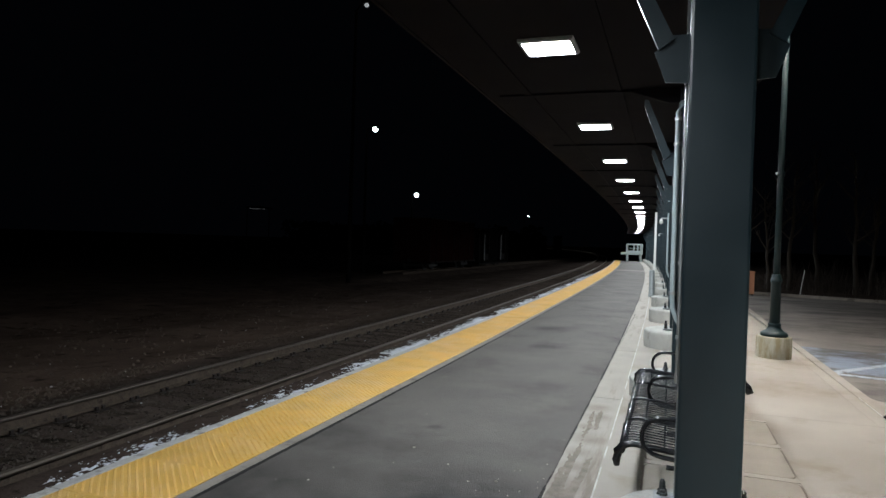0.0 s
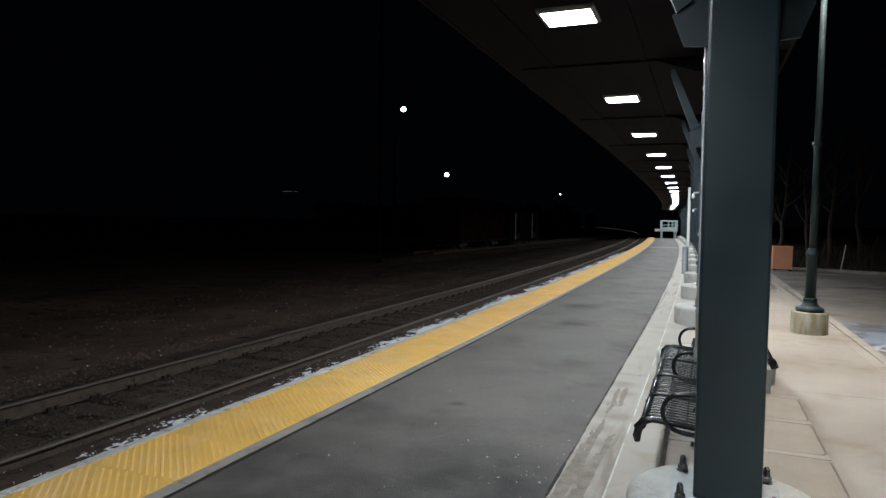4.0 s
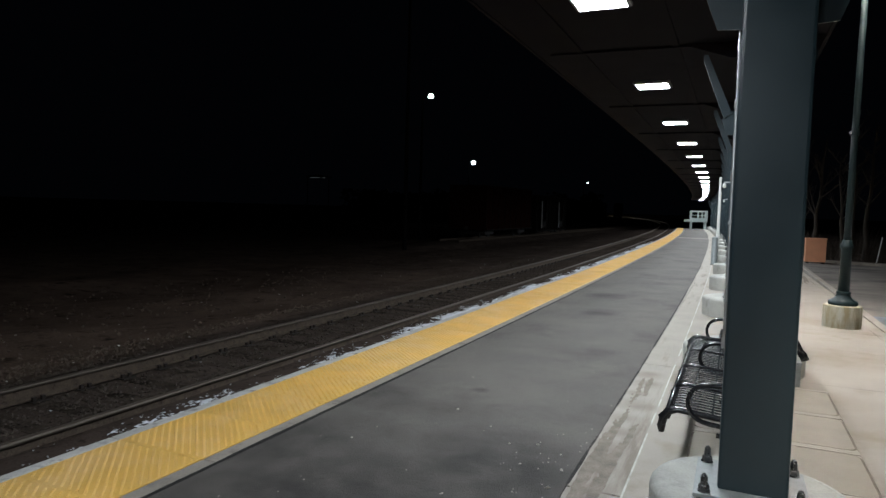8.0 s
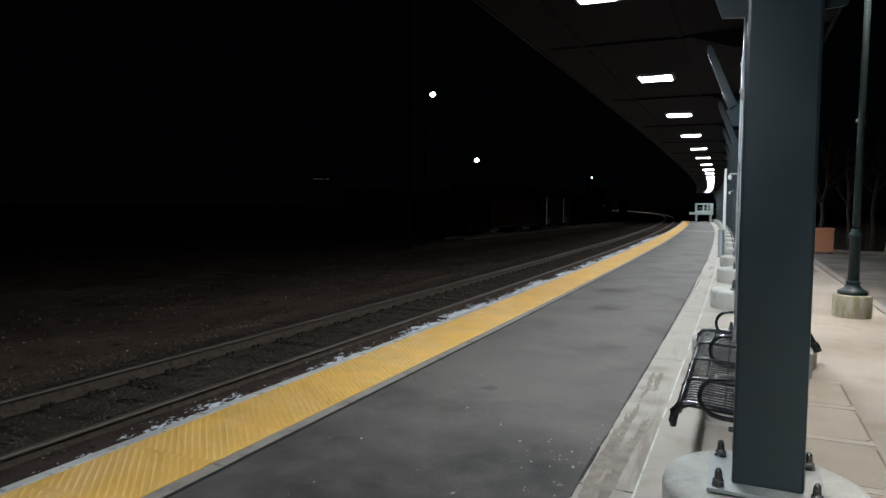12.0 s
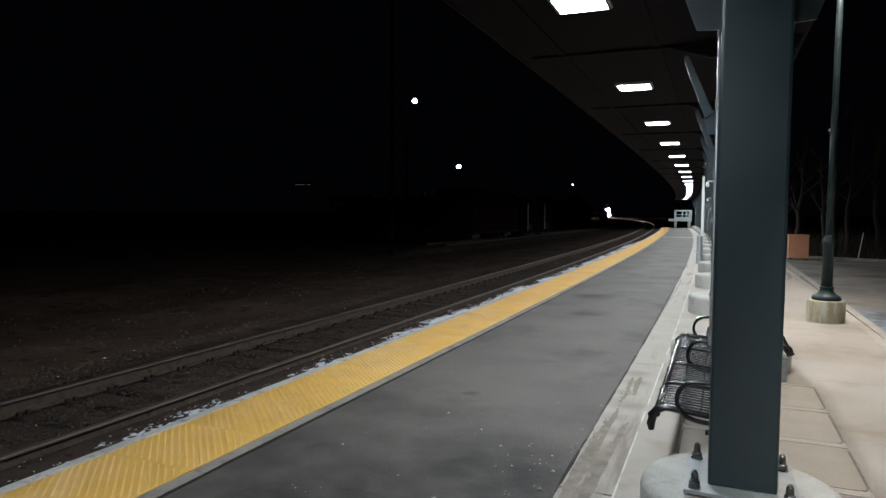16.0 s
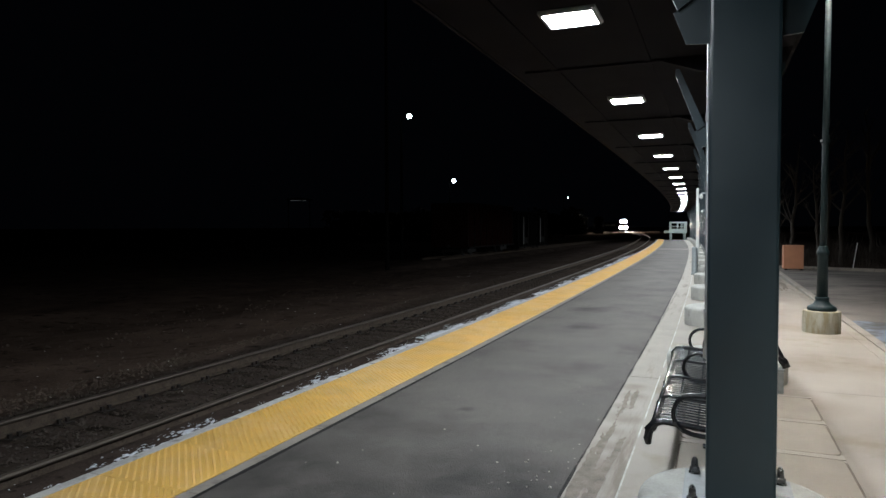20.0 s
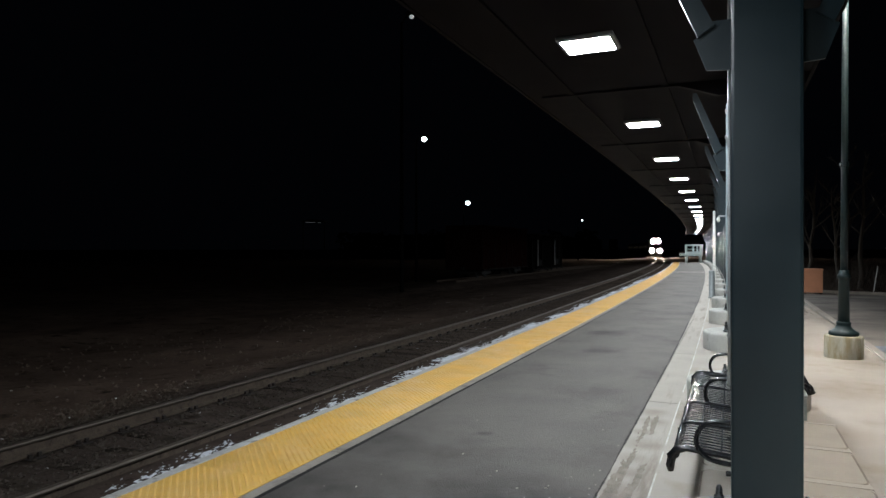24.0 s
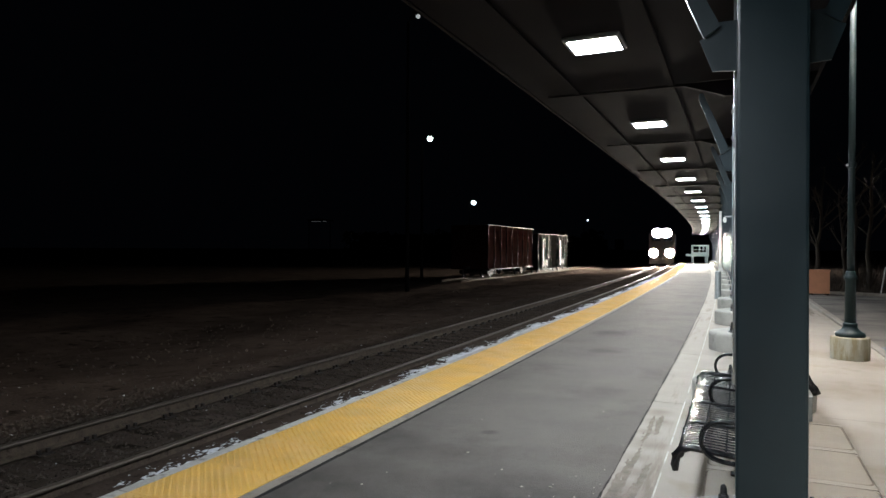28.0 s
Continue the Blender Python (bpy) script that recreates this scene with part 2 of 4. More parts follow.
def stain(material, blots, colour):
    """Soft-edged stains and darker patches: (x, y, radius, strength) each, broken up by noise."""
    n, l = material.node_tree.nodes, material.node_tree.links
    b = n["Principled BSDF"]
    base = b.inputs["Base Color"].links[0].from_socket
    geo = n.new("ShaderNodeNewGeometry")
    rough = n.new("ShaderNodeTexNoise")
    rough.inputs["Scale"].default_value, rough.inputs["Detail"].default_value = 3.2, 5
    l.new(geo.outputs["Position"], rough.inputs["Vector"])
    total = None
    for x, y, r, k in blots:
        d = n.new("ShaderNodeVectorMath")
        d.operation = "DISTANCE"
        d.inputs[1].default_value = (x, y, 0)
        l.new(geo.outputs["Position"], d.inputs[0])
        fade = n.new("ShaderNodeMapRange")
        fade.interpolation_type = "SMOOTHSTEP"
        fade.inputs["From Min"].default_value, fade.inputs["From Max"].default_value = r, 0.1 * r
        fade.inputs["To Min"].default_value, fade.inputs["To Max"].default_value = 0.0, k
        l.new(d.outputs["Value"], fade.inputs["Value"])
        if total is None:
            total = fade.outputs[0]
        else:
            add = n.new("ShaderNodeMath")
            add.operation = "MAXIMUM"
            l.new(total, add.inputs[0])
            l.new(fade.outputs[0], add.inputs[1])
            total = add.outputs[0]
    spread = n.new("ShaderNodeMapRange")
    spread.inputs["From Min"].default_value, spread.inputs["From Max"].default_value = 0.35, 0.62
    spread.inputs["To Min"].default_value = 0.45
    l.new(rough.outputs["Fac"], spread.inputs["Value"])
    mul = n.new("ShaderNodeMath")
    mul.operation = "MULTIPLY"
    l.new(total, mul.inputs[0])
    l.new(spread.outputs[0], mul.inputs[1])
    mx = n.new("ShaderNodeMix")
    mx.data_type = "RGBA"
    l.new(mul.outputs[0], mx.inputs["Factor"])
    l.new(base, mx.inputs["A"])
    mx.inputs["B"].default_value = (*colour, 1)
    l.new(mx.outputs["Result"], b.inputs["Base Color"])


# darker patches, broadest and strongest on the asphalt nearest the camera
stain(M["asphalt"], ((-1.4, 4.2, 1.0, 1.0), (-2.2, 3.1, 1.6, 0.95), (-1.05, 3.7, 0.7, 1.0), (-2.95, 3.9, 1.0, 0.8), (-3.05, 5.3, 0.7, 0.7), (-2.15, 11.5, 0.4, 0.9), (-2.45, 14.1, 0.6, 0.9), (-1.5, 8.3, 0.35, 0.5), (-2.2, 5.9, 0.12, 0.9)), (0.023, 0.0195, 0.0175))
stain(M["concrete"], ((1.3, 9.6, 1.1, 0.7), (0.9, 7.3, 0.6, 0.6), (1.9, 11.9, 0.7, 0.8), (1.0, 13.0, 1.0, 0.5), (1.7, 6.4, 1.2, 0.35)), (0.215, 0.18, 0.14))
stain(M["strip"], tuple((-0.78 + 0.05 * math.sin(3.1 * k), 2.4 + 0.42 * k, 0.22 + 0.06 * math.sin(2.3 * k), 0.75) for k in range(13)), (0.165, 0.138, 0.112))
# broad darker bands across the car park
stain(M["lot"], ((3.4, 14.6, 0.8, 0.9), (5.2, 14.2, 1.2, 0.9), (4.5, 19.3, 2.2, 0.8), (8.0, 18.5, 3.0, 0.8), (3.0, 24.0, 1.0, 0.7), (7.0, 27.0, 3.5, 0.6)), (0.07, 0.063, 0.057))
stain(M["blue"], ((3.4, 14.6, 0.8, 1.0), (5.2, 14.2, 1.2, 1.0)), (0.05, 0.048, 0.05))


# ---- building helpers ----
def finish(name, bm, material, parent=None, label="", m=None, smooth=False):
    me = bpy.data.meshes.new(name)
    bm.normal_update()
    bm.to_mesh(me)
    bm.free()
    me.materials.append(M[material])
    if smooth:
        for p in me.polygons:
            p.use_smooth = True
    ob = new(name, me)
    if parent:
        ob.parent = parent
    if m is not None:
        ob.matrix_basis = m
    if label:
        ob["label"] = label
    return ob


def part(name, bm, material, parent, label="", m=None, smooth=False):
    return finish(name, bm, material, parent, label, m, smooth)


def share(name, mesh_of, parent, m):
    ob = new(name, mesh_of.data)
    ob.parent = parent
    ob.matrix_basis = m
    return ob


def thing(name, label, category, m=None, group="", kind=""):
    ob = new(name)
    ob.empty_display_size = 0.2
    if m is not None:
        ob.matrix_basis = m
    return tagged(ob, label, category, group, kind)


def box(bm, x0, x1, y0, y1, z0, z1, bevel=0.0, m=None):
    geo = bmesh.ops.create_cube(bm, size=1.0)
    vs = geo["verts"]
    for v in vs:
        v.co = Vector((x0 + (v.co.x + 0.5) * (x1 - x0), y0 + (v.co.y + 0.5) * (y1 - y0), z0 + (v.co.z + 0.5) * (z1 - z0)))
    if bevel:
        es = list({e for v in vs for e in v.link_edges})
        r = bmesh.ops.bevel(bm, geom=es, offset=bevel, segments=2, affect="EDGES", profile=0.6)
        vs = list({v for f in r["faces"] for v in f.verts} | {v for v in vs if v.is_valid})
    if m is not None:
        bmesh.ops.transform(bm, matrix=m, verts=vs)
    return bm


def lathe(bm, profile, steps=20, m=None, cap=True):
    """A turned shape from (radius, z) pairs, bottom to top."""
    rings = []
    for r, z in profile:
        rings.append([bm.verts.new((r * math.cos(2 * math.pi * i / steps), r * math.sin(2 * math.pi * i / steps), z)) for i in range(steps)])
    for a, b in zip(rings, rings[1:]):
        for i in range(steps):
            bm.faces.new((a[i], a[(i + 1) % steps], b[(i + 1) % steps], b[i]))
    if cap:
        bm.faces.new(list(reversed(rings[0])))
        bm.faces.new(rings[-1])
    if m is not None:
        bmesh.ops.transform(bm, matrix=m, verts=[v for r in rings for v in r])
    return bm


def tube(bm, pts, radius, steps=8):
    """A round bar along points; radius may be a list."""
    rings = []
    pts = [Vector(p) for p in pts]
    up = Vector((0.13, 0.21, 0.97))
    for i, p in enumerate(pts):
        d = (pts[min(i + 1, len(pts) - 1)] - pts[max(i - 1, 0)]).normalized()
        a = d.cross(up)
        if a.length < 0.05:
            a = d.cross(Vector((1, 0, 0)))
        a.normalize()
        b = d.cross(a)
        r = radius[i] if isinstance(radius, (list, tuple)) else radius
        rings.append([bm.verts.new(p + r * (math.cos(2 * math.pi * k / steps) * a + math.sin(2 * math.pi * k / steps) * b)) for k in range(steps)])
    for a, b in zip(rings, rings[1:]):
        for i in range(steps):
            bm.faces.new((a[i], a[(i + 1) % steps], b[(i + 1) % steps], b[i]))
    bm.faces.new(list(reversed(rings[0])))
    bm.faces.new(rings[-1])
    return bm


def prism(bm, outline, y0, y1):
    """A plate: an (x, z) outline pushed from y0 to y1."""
    a = [bm.verts.new((x, y0, z)) for x, z in outline]
    b = [bm.verts.new((x, y1, z)) for x, z in outline]
    n = len(outline)
    bm.faces.new(a)
    bm.faces.new(list(reversed(b)))
    for i in range(n):
        bm.faces.new((a[i], b[i], b[(i + 1) % n], a[(i + 1) % n]))
    bmesh.ops.recalc_face_normals(bm, faces=bm.faces)
    return bm


def sweep(bm, profile, ys, close=True):
    """A bar along the line: an (x, z) outline carried through the ys."""
    rings = [[bm.verts.new((x + bend(y), y, z)) for x, z in profile] for y in ys]
    n = len(profile)
    for a, b in zip(rings, rings[1:]):
        for i in range(n if close else n - 1):
            bm.faces.new((a[i], a[(i + 1) % n], b[(i + 1) % n], b[i]))
    if close:
        bm.faces.new(rings[0])
        bm.faces.new(list(reversed(rings[-1])))
    bmesh.ops.recalc_face_normals(bm, faces=bm.faces)
    return bm


def steps(a, b, d):
    n = max(1, round((b - a) / d))
    return [a + (b - a) * i / n for i in range(n + 1)]


def B():
    return bmesh.new()


# ---- ground ----
def ground_sheet():
    bm = B()
    far = 2500.0
    xs = [-far, -600, -200, -80, -40] + [-24 + 0.5 * i for i in range(36)] + [-5.9, -5.3, -4.6, -4.2, 0, 2.4, 45, 120, 600, far]
    ys = [-far, -300, -60, -12] + [-6 + 1.0 * i for i in range(110)] + [120, 160, 220, 300, 420, 600, 900, far]
    grid = []
    for y in ys:
        row = []
        for x in xs:
            b = bend(min(y, 620)) if y > 0 else 0
            rel = x
            z = -0.405 if -7.9 < rel < -4.6 else -0.46
            if rel < -7.5:
                z += 0.18 * noise.noise((x * 0.35, y * 0.25, 3)) - min(0.35, 0.05 * (-7.5 - rel))
            if rel > 2:
                z = -0.30
            row.append(bm.verts.new((x + (b if abs(x) < 100 else 0), y, z)))
        grid.append(row)
    for a, b in zip(grid, grid[1:]):
        for i in range(len(xs) - 1):
            bm.faces.new((a[i], a[i + 1], b[i + 1], b[i]))
    ob = finish("ground", bm, "soil", smooth=True)
    tagged(ob, "dark bare earth and cinders beside the tracks", "ground", kind="structure")


def stones(name, label, category, material, spots, flat=1.0):
    """Many small stones in one mesh: (x, y, z, size) each."""
    vs, fs = [], []
    rnd = random.Random(5)
    for x, y, z, s in spots:
        o = len(vs)
        a = rnd.random() * 6.28
        sx, sy, sz = s * rnd.uniform(0.7, 1.3), s * rnd.uniform(0.7, 1.3), s * rnd.uniform(0.5, 0.9) * flat
        for dx, dy, dz in ((1, 0, 0.1), (0.1, 1, -0.1), (-1, 0.1, 0.1), (0, -1, 0), (0.2, 0.1, 1), (0, 0, -1)):
            dx, dy, dz = dx * rnd.uniform(0.7, 1.2) * sx, dy * rnd.uniform(0.7, 1.2) * sy, dz * sz
            vs.append((x + dx * math.cos(a) - dy * math.sin(a), y + dx * math.sin(a) + dy * math.cos(a), z + dz))
        for i in range(4):
            j = (i + 1) % 4
            fs += [(o + i, o + j, o + 4), (o + j, o + i, o + 5)]
    me = bpy.data.meshes.new(name)
    me.from_pydata(vs, [], fs)
    me.materials.append(M[material])
    ob = new(name, me)
    return tagged(ob, label, category, kind="stuff")


ground_sheet()


# ---- platform ----
def platform():
    ys = steps(*PLATFORM, 3.0)
    bm = sweep(B(), [(-3.14, -0.5), (-3.14, -0.001), (-2.4, 0.004), (-1.6, 0.006), (-0.91, 0.0), (-0.91, -0.5)], ys)
    tagged(finish("platform_surface", bm, "asphalt"), "worn dark grey asphalt platform surface with pale specks", "platform", kind="structure")
    bm = sweep(B(), [(-3.13, -0.02), (-3.13, 0.0085), (-0.93, 0.0085), (-0.93, -0.02)], [53.0, 54.2])
    tagged(finish("surface_seam", bm, "border"), "pale transverse joint across the asphalt platform", "platform", kind="structure")
    bm = sweep(B(), [(-4.17, -0.6), (-4.17, -0.06), (-3.15, -0.06), (-3.15, -0.6)], ys)
    edge = tagged(finish("platform_edge", bm, "edge"), "concrete platform edge with a yellow tactile warning strip", "platform edge", kind="structure")
    # concrete lip, inner band and tactile panels, piece by piece
    lip = inner = tile = None
    y = PLATFORM[0]
    L = 1.51
    first = 3.32 - 9 * L
    n = int((PLATFORM[1] - first) / L)
    for i in range(n):
        y = first + (i + 0.5) * L
        if lip is None:
            bm = box(B(), -4.185, -4.086, -L / 2 + 0.003, L / 2 - 0.003, -0.24, 0.004, 0.012)
            lip = part("edge_stone", bm, "edge", edge, m=along(0, y))
            bm = box(B(), -3.268, -3.160, -L / 2 + 0.005, L / 2 - 0.005, -0.055, 0.006, 0.006)
            inner = part("border_stone", bm, "border", edge, m=along(0, y))
        else:
            share("edge_stone", lip, edge, along(0, y))
            share("border_stone", inner, edge, along(0, y))
    t = L / 2
    w = 0.792
    for i in range(2 * n):
        y = first + (i + 0.5) * t
        if tile is None:
            bm = box(B(), -w / 2, w / 2, -t / 2 + 0.002, t / 2 - 0.002, -0.055, 0.004)
            # domes in diagonal rows
            for k in range(0, 26):
                for j in range(0, 34):
                    u, v = j * 0.0245, k * 0.0705
                    cx, cy = -w / 2 + u, t / 2 + 0.84 - v - u
                    if abs(cx) > w / 2 - 0.02 or abs(cy) > t / 2 - 0.02:
                        continue
                    lo = [bm.verts.new((cx + 0.016 * p, cy + 0.016 * q, 0.004)) for p, q in ((1, 0), (0, 1), (-1, 0), (0, -1))]
                    hi = [bm.verts.new((cx + 0.009 * p, cy + 0.009 * q, 0.0105)) for p, q in ((1, 0), (0, 1), (-1, 0), (0, -1))]
                    for i2 in range(4):
                        bm.faces.new((lo[i2], lo[(i2 + 1) % 4], hi[(i2 + 1) % 4], hi[i2]))
                    bm.faces.new(hi)
            tile = part("tactile_panel", bm, "yellow", edge, m=along(-3.677, y))
        else:
            share("tactile_panel", tile, edge, along(-3.677, y))


def rounded_slab(bm, a, b, r, z0, z1):
    ring = [(sx * (a - r) + r * math.cos(math.radians(w + 22.5 * k)), sy * (b - r) + r * math.sin(math.radians(w + 22.5 * k)))
            for sx, sy, w in ((1, 1, 0), (-1, 1, 90), (-1, -1, 180), (1, -1, 270)) for k in range(5)]
    lo = [bm.verts.new((x, y, z0)) for x, y in ring]
    hi = [bm.verts.new((x, y, z1)) for x, y in ring]
    bm.faces.new(hi)
    for i in range(len(ring)):
        j = (i + 1) % len(ring)
        bm.faces.new((lo[i], lo[j], hi[j], hi[i]))
    return bm


def walkway():
    ys = steps(*PLATFORM, 3.0)
    bm = sweep(B(), [(-0.905, -0.5), (-0.905, -0.02), (2.27, -0.02), (2.27, -0.5)], ys)
    walk_base = tagged(finish("pavement", bm, "joint"), "pale concrete walkway under the canopy with control joints", "pavement", kind="structure")
    L = 3.87
    first = 4.1 - 4 * L
    rnd = random.Random(2)
    made = None
    for i in range(26):
        y0 = first + i * L
        y = y0 + L / 2
        if made is None:
            made = [part("slab", box(B(), a, b, -L / 2 + g, L / 2 - g, -0.019, 0.0, 0.003 if g else 0.0), k, walk_base, m=along(0, y)) for a, b, k, g in ((-0.909, -0.5605, "strip", 0.011), (-0.5575, 2.1, "concrete", 0.0), (2.1025, 2.2695, "concrete", 0.004))]
        else:
            for o in made:
                share(o.name.split(".")[0], o, walk_base, along(0, y))
    part("joint_bead", sweep(B(), [(-0.566, -0.015), (-0.566, 0.0015), (-0.552, 0.0015), (-0.552, -0.015)], ys), "sealant", walk_base, "pale sealant line")
    # framed paving panels between the columns
    pane = rim = None
    for y in (2.85, 3.80, 4.76, 5.72, 6.68):
        m = along(0.365, y + 0.48)
        if pane is None:
            pane = part("paving_panel", rounded_slab(B(), 0.582, 0.423, 0.075, -0.01, 0.006), "panel", walk_base, m=m)
            bm = B()
            for r in ((-0.598, 0.598, -0.4795, -0.433), (-0.598, 0.598, 0.433, 0.4795)):
                box(bm, *r, -0.01, 0.007)
            # corner fillets
            box(bm, -0.5975, 0.5975, -0.4328, 0.4328, -0.01, 0.0015)
            rim = part("panel_joint", bm, "rim", walk_base, m=m)
            bm = B()
            for r in ((-0.635, -0.598, -0.4795, 0.4795), (0.598, 0.635, -0.4795, 0.4795)):
                box(bm, *r, -0.01, 0.005)
            side = part("panel_border", bm, "concrete", walk_base, m=m)
            gap = part("panel_groove", rounded_slab(B(), 0.597, 0.432, 0.085, -0.01, 0.0035), "groove", walk_base, m=m)
        else:
            share("paving_panel", pane, walk_base, m)
            share("panel_joint", rim, walk_base, m)
            share("panel_groove", gap, walk_base, m)
            share("panel_border", side, walk_base, m)


def smear(name, label, material, x0, x1, y0, y1, seed, level, z=0.0, category="stain"):
    """A thin stain or dark strip whose ragged outline comes from noise."""
    nx, ny = max(4, round((x1 - x0) / 0.01)), round((y1 - y0) / 0.025)
    vs, fs = [], []
    for j in range(ny + 1):
        for i in range(nx + 1):
            u, v = i / nx, j / ny
            x, y = x0 + (x1 - x0) * u, y0 + (y1 - y0) * v
            n = noise.noise((x * 15, y * 1.0, seed)) + 0.45 * noise.noise((x * 28, y * 3, seed + 3)) + 0.3 * noise.noise((x * 60, y * 16, seed + 8)) + level
            n -= 1.6 * max(0, abs(u - 0.5) * 2 - 0.65) + 1.6 * max(0, abs(v - 0.5) * 2 - 0.75)
            vs.append((x + bend(y), y, z + max(-0.004, min(0.0015, 0.006 * n))))
    for j in range(ny):
        for i in range(nx):
            o = j * (nx + 1) + i
            fs.append((o, o + 1, o + nx + 2, o + nx + 1))
    me = bpy.data.meshes.new(name)
    me.from_pydata(vs, [], fs)
    me.materials.append(M[material])
    tagged(new(name, me), label, category, kind="stuff")


platform()
walkway()
smear("damp_stain", "brown damp smear on the walkway edge", "damp", -0.89, -0.62, 1.6, 7.6, 4.4, 0.06)
# near-black strip stands in for the shadow in the gap beside the border
smear("tar_seam", "dark ragged strip drawn as the shadow line beside the border stones", "tar", -3.172, -3.128, 1.5, 30.0, 7.0, 0.18, 0.004, "seam")
smear("tar_seam", "dark ragged seam between asphalt and walkway", "tar", -0.925, -0.897, 1.5, 30.0, 13.0, 0.0, 0.002, "seam")
smear("damp_stain", "brown dirt patch at the end of the walkway", "damp", 1.5, 2.2, 20.0, 27.0, 9.0, 0.1)


# ---- tracks ----
def rail_profile(x, top):
    return [(x - 0.07, top - 0.17), (x - 0.07, top - 0.155), (x - 0.012, top - 0.135), (x - 0.012, top - 0.045), (x - 0.034, top - 0.035), (x - 0.034, top - 0.012), (x - 0.028, top - 0.006),
            (x + 0.028, top - 0.006), (x + 0.034, top - 0.012), (x + 0.034, top - 0.035), (x + 0.012, top - 0.045), (x + 0.012, top - 0.135), (x + 0.07, top - 0.155), (x + 0.07, top - 0.17)]


def track(centre, ymax, label, tie_from, tie_to, top=RAIL_TOP, head="rail"):
    t = thing("railway_track", label, "track", kind="structure")
    ys = steps(-30, 60, 3) + steps(64, ymax, 8)
    for s in (-0.7525, 0.7525):
        prof = rail_profile(centre + s, top)
        rail = part("rail", sweep(B(), prof, ys), "rail_side", t, "brown rusty rail")
        x = centre + s
        crown = [(-0.037, -0.03), (-0.0365, -0.014), (-0.033, -0.005), (-0.025, 0.0), (-0.012, 0.003), (0.0, 0.004), (0.012, 0.003), (0.025, 0.0), (0.033, -0.005), (0.0365, -0.014), (0.037, -0.03)]
        part("rail_head", sweep(B(), [(x + a, top + b) for a, b in crown], ys), head, rail, "worn running surface", smooth=True)
    tie = plate = spike = None
    y = tie_from
    while y < tie_to:
        m = along(centre, y)
        if tie is None:
            tie = part("tie", box(B(), -1.3, 1.3, -0.11, 0.11, top - 0.36, top - 0.183, 0.012), "tie", t, m=m)
        else:
            share("tie", tie, t, m)
        y += 0.55
    bm = B()
    y = tie_from
    while y < min(tie_to, 34):
        for s in (-0.7525, 0.7525):
            c = along(centre + s, y, top - 0.185)
            box(bm, -0.17, 0.17, -0.09, 0.09, 0, 0.014, 0, c)
            for a, b in ((-0.1, -0.05), (0.1, 0.05), (-0.1, 0.05), (0.1, -0.05)):
                box(bm, a - 0.018, a + 0.018, b - 0.018, b + 0.018, 0.01, 0.06, 0, c)
        y += 0.55
    ob = part("tie_plate", bm, "spike", t, "rusty tie plates and spikes")
    ob["kind"] = "stuff"
    return t


track(TRACK_X, 720, "curving mainline track with rails on wooden ties", 0.6, 62)

siding = thing("railway_siding", "straight rusty siding under the parked freight cars", "track", pose(-18.36, 45.0, -0.40, 0, 0, -1.45), kind="structure")
for x in (-0.7525, 0.7525):
    bm = B()
    a = [bm.verts.new((x + u, -3.0, w)) for u, w in rail_profile(0, 0.0)]
    b = [bm.verts.new((x + u, 75.0, w)) for u, w in rail_profile(0, 0.0)]
    for i in range(len(a)):
        bm.faces.new((a[i], a[(i + 1) % len(a)], b[(i + 1) % len(a)], b[i]))
    bmesh.ops.recalc_face_normals(bm, faces=bm.faces)
    part("rail", bm, "rail_side", siding, "brown rusty rail")
bm = B()
rings = [[bm.verts.new((x * 1.0, y, z)) for x, z in ((-3.2, -1.0), (-1.7, top), (1.7, top), (3.2, -1.0))] for y, top in ((-22.0, -0.99), (-14.0, -0.6), (-7.0, -0.25), (-3.0, -0.165), (75.0, -0.165), (80.0, -0.9))]
for p, q in zip(rings, rings[1:]):
    for i in range(3):
        bm.faces.new((p[i], p[i + 1], q[i + 1], q[i]))
bmesh.ops.recalc_face_normals(bm, faces=bm.faces)
part("bed", bm, "soil", siding, "low cinder bank under the rails", smooth=True)

shoulder = sweep(B(), [(-5.245, -0.6), (-5.245, -0.33), (-5.20, -0.295), (-5.05, -0.265), (-4.85, -0.25), (-4.5, -0.235), (-4.19, -0.22), (-4.19, -0.6)], steps(-9, 94, 2))
tagged(finish("shoulder", shoulder, "dirt"), "brown dirt shoulder between the rail and the platform edge", "ground", kind="structure")

rnd = random.Random(11)
spots = []
for i in range(19000):
    y = 0.5 + 30 * rnd.random() ** 1.5
    x = rnd.uniform(-8.6, -5.1)
    if abs(abs(x - TRACK_X) - 0.7525) < 0.1:
        continue
    tie_near = abs(((y - 0.6) / 0.55) % 1 - 0.5) > 0.36
    if tie_near and abs(x - TRACK_X) < 1.25 and rnd.random() < 0.2:
        continue
    spots.append((x + bend(y), y, -0.415 + 0.026 * rnd.random() + (0.012 if tie_near and abs(x - TRACK_X) < 1.3 else 0) - (0.05 if x < -7.6 else 0), rnd.uniform(0.014, 0.034)))
for i in range(1500):
    y = 1 + 40 * rnd.random() ** 1.3
    x = rnd.uniform(-14.5, -8.3)
    spots.append((x + bend(y), y, -0.55 + 0.12 * (x + 14.5) / 6, rnd.uniform(0.015, 0.04)))
stones("ballast", "dark crushed stone ballast between the rails", "ballast", "ballast", spots)
SHOULDER = [(-5.20, -0.295), (-5.05, -0.265), (-4.85, -0.25), (-4.5, -0.235), (-4.19, -0.22)]


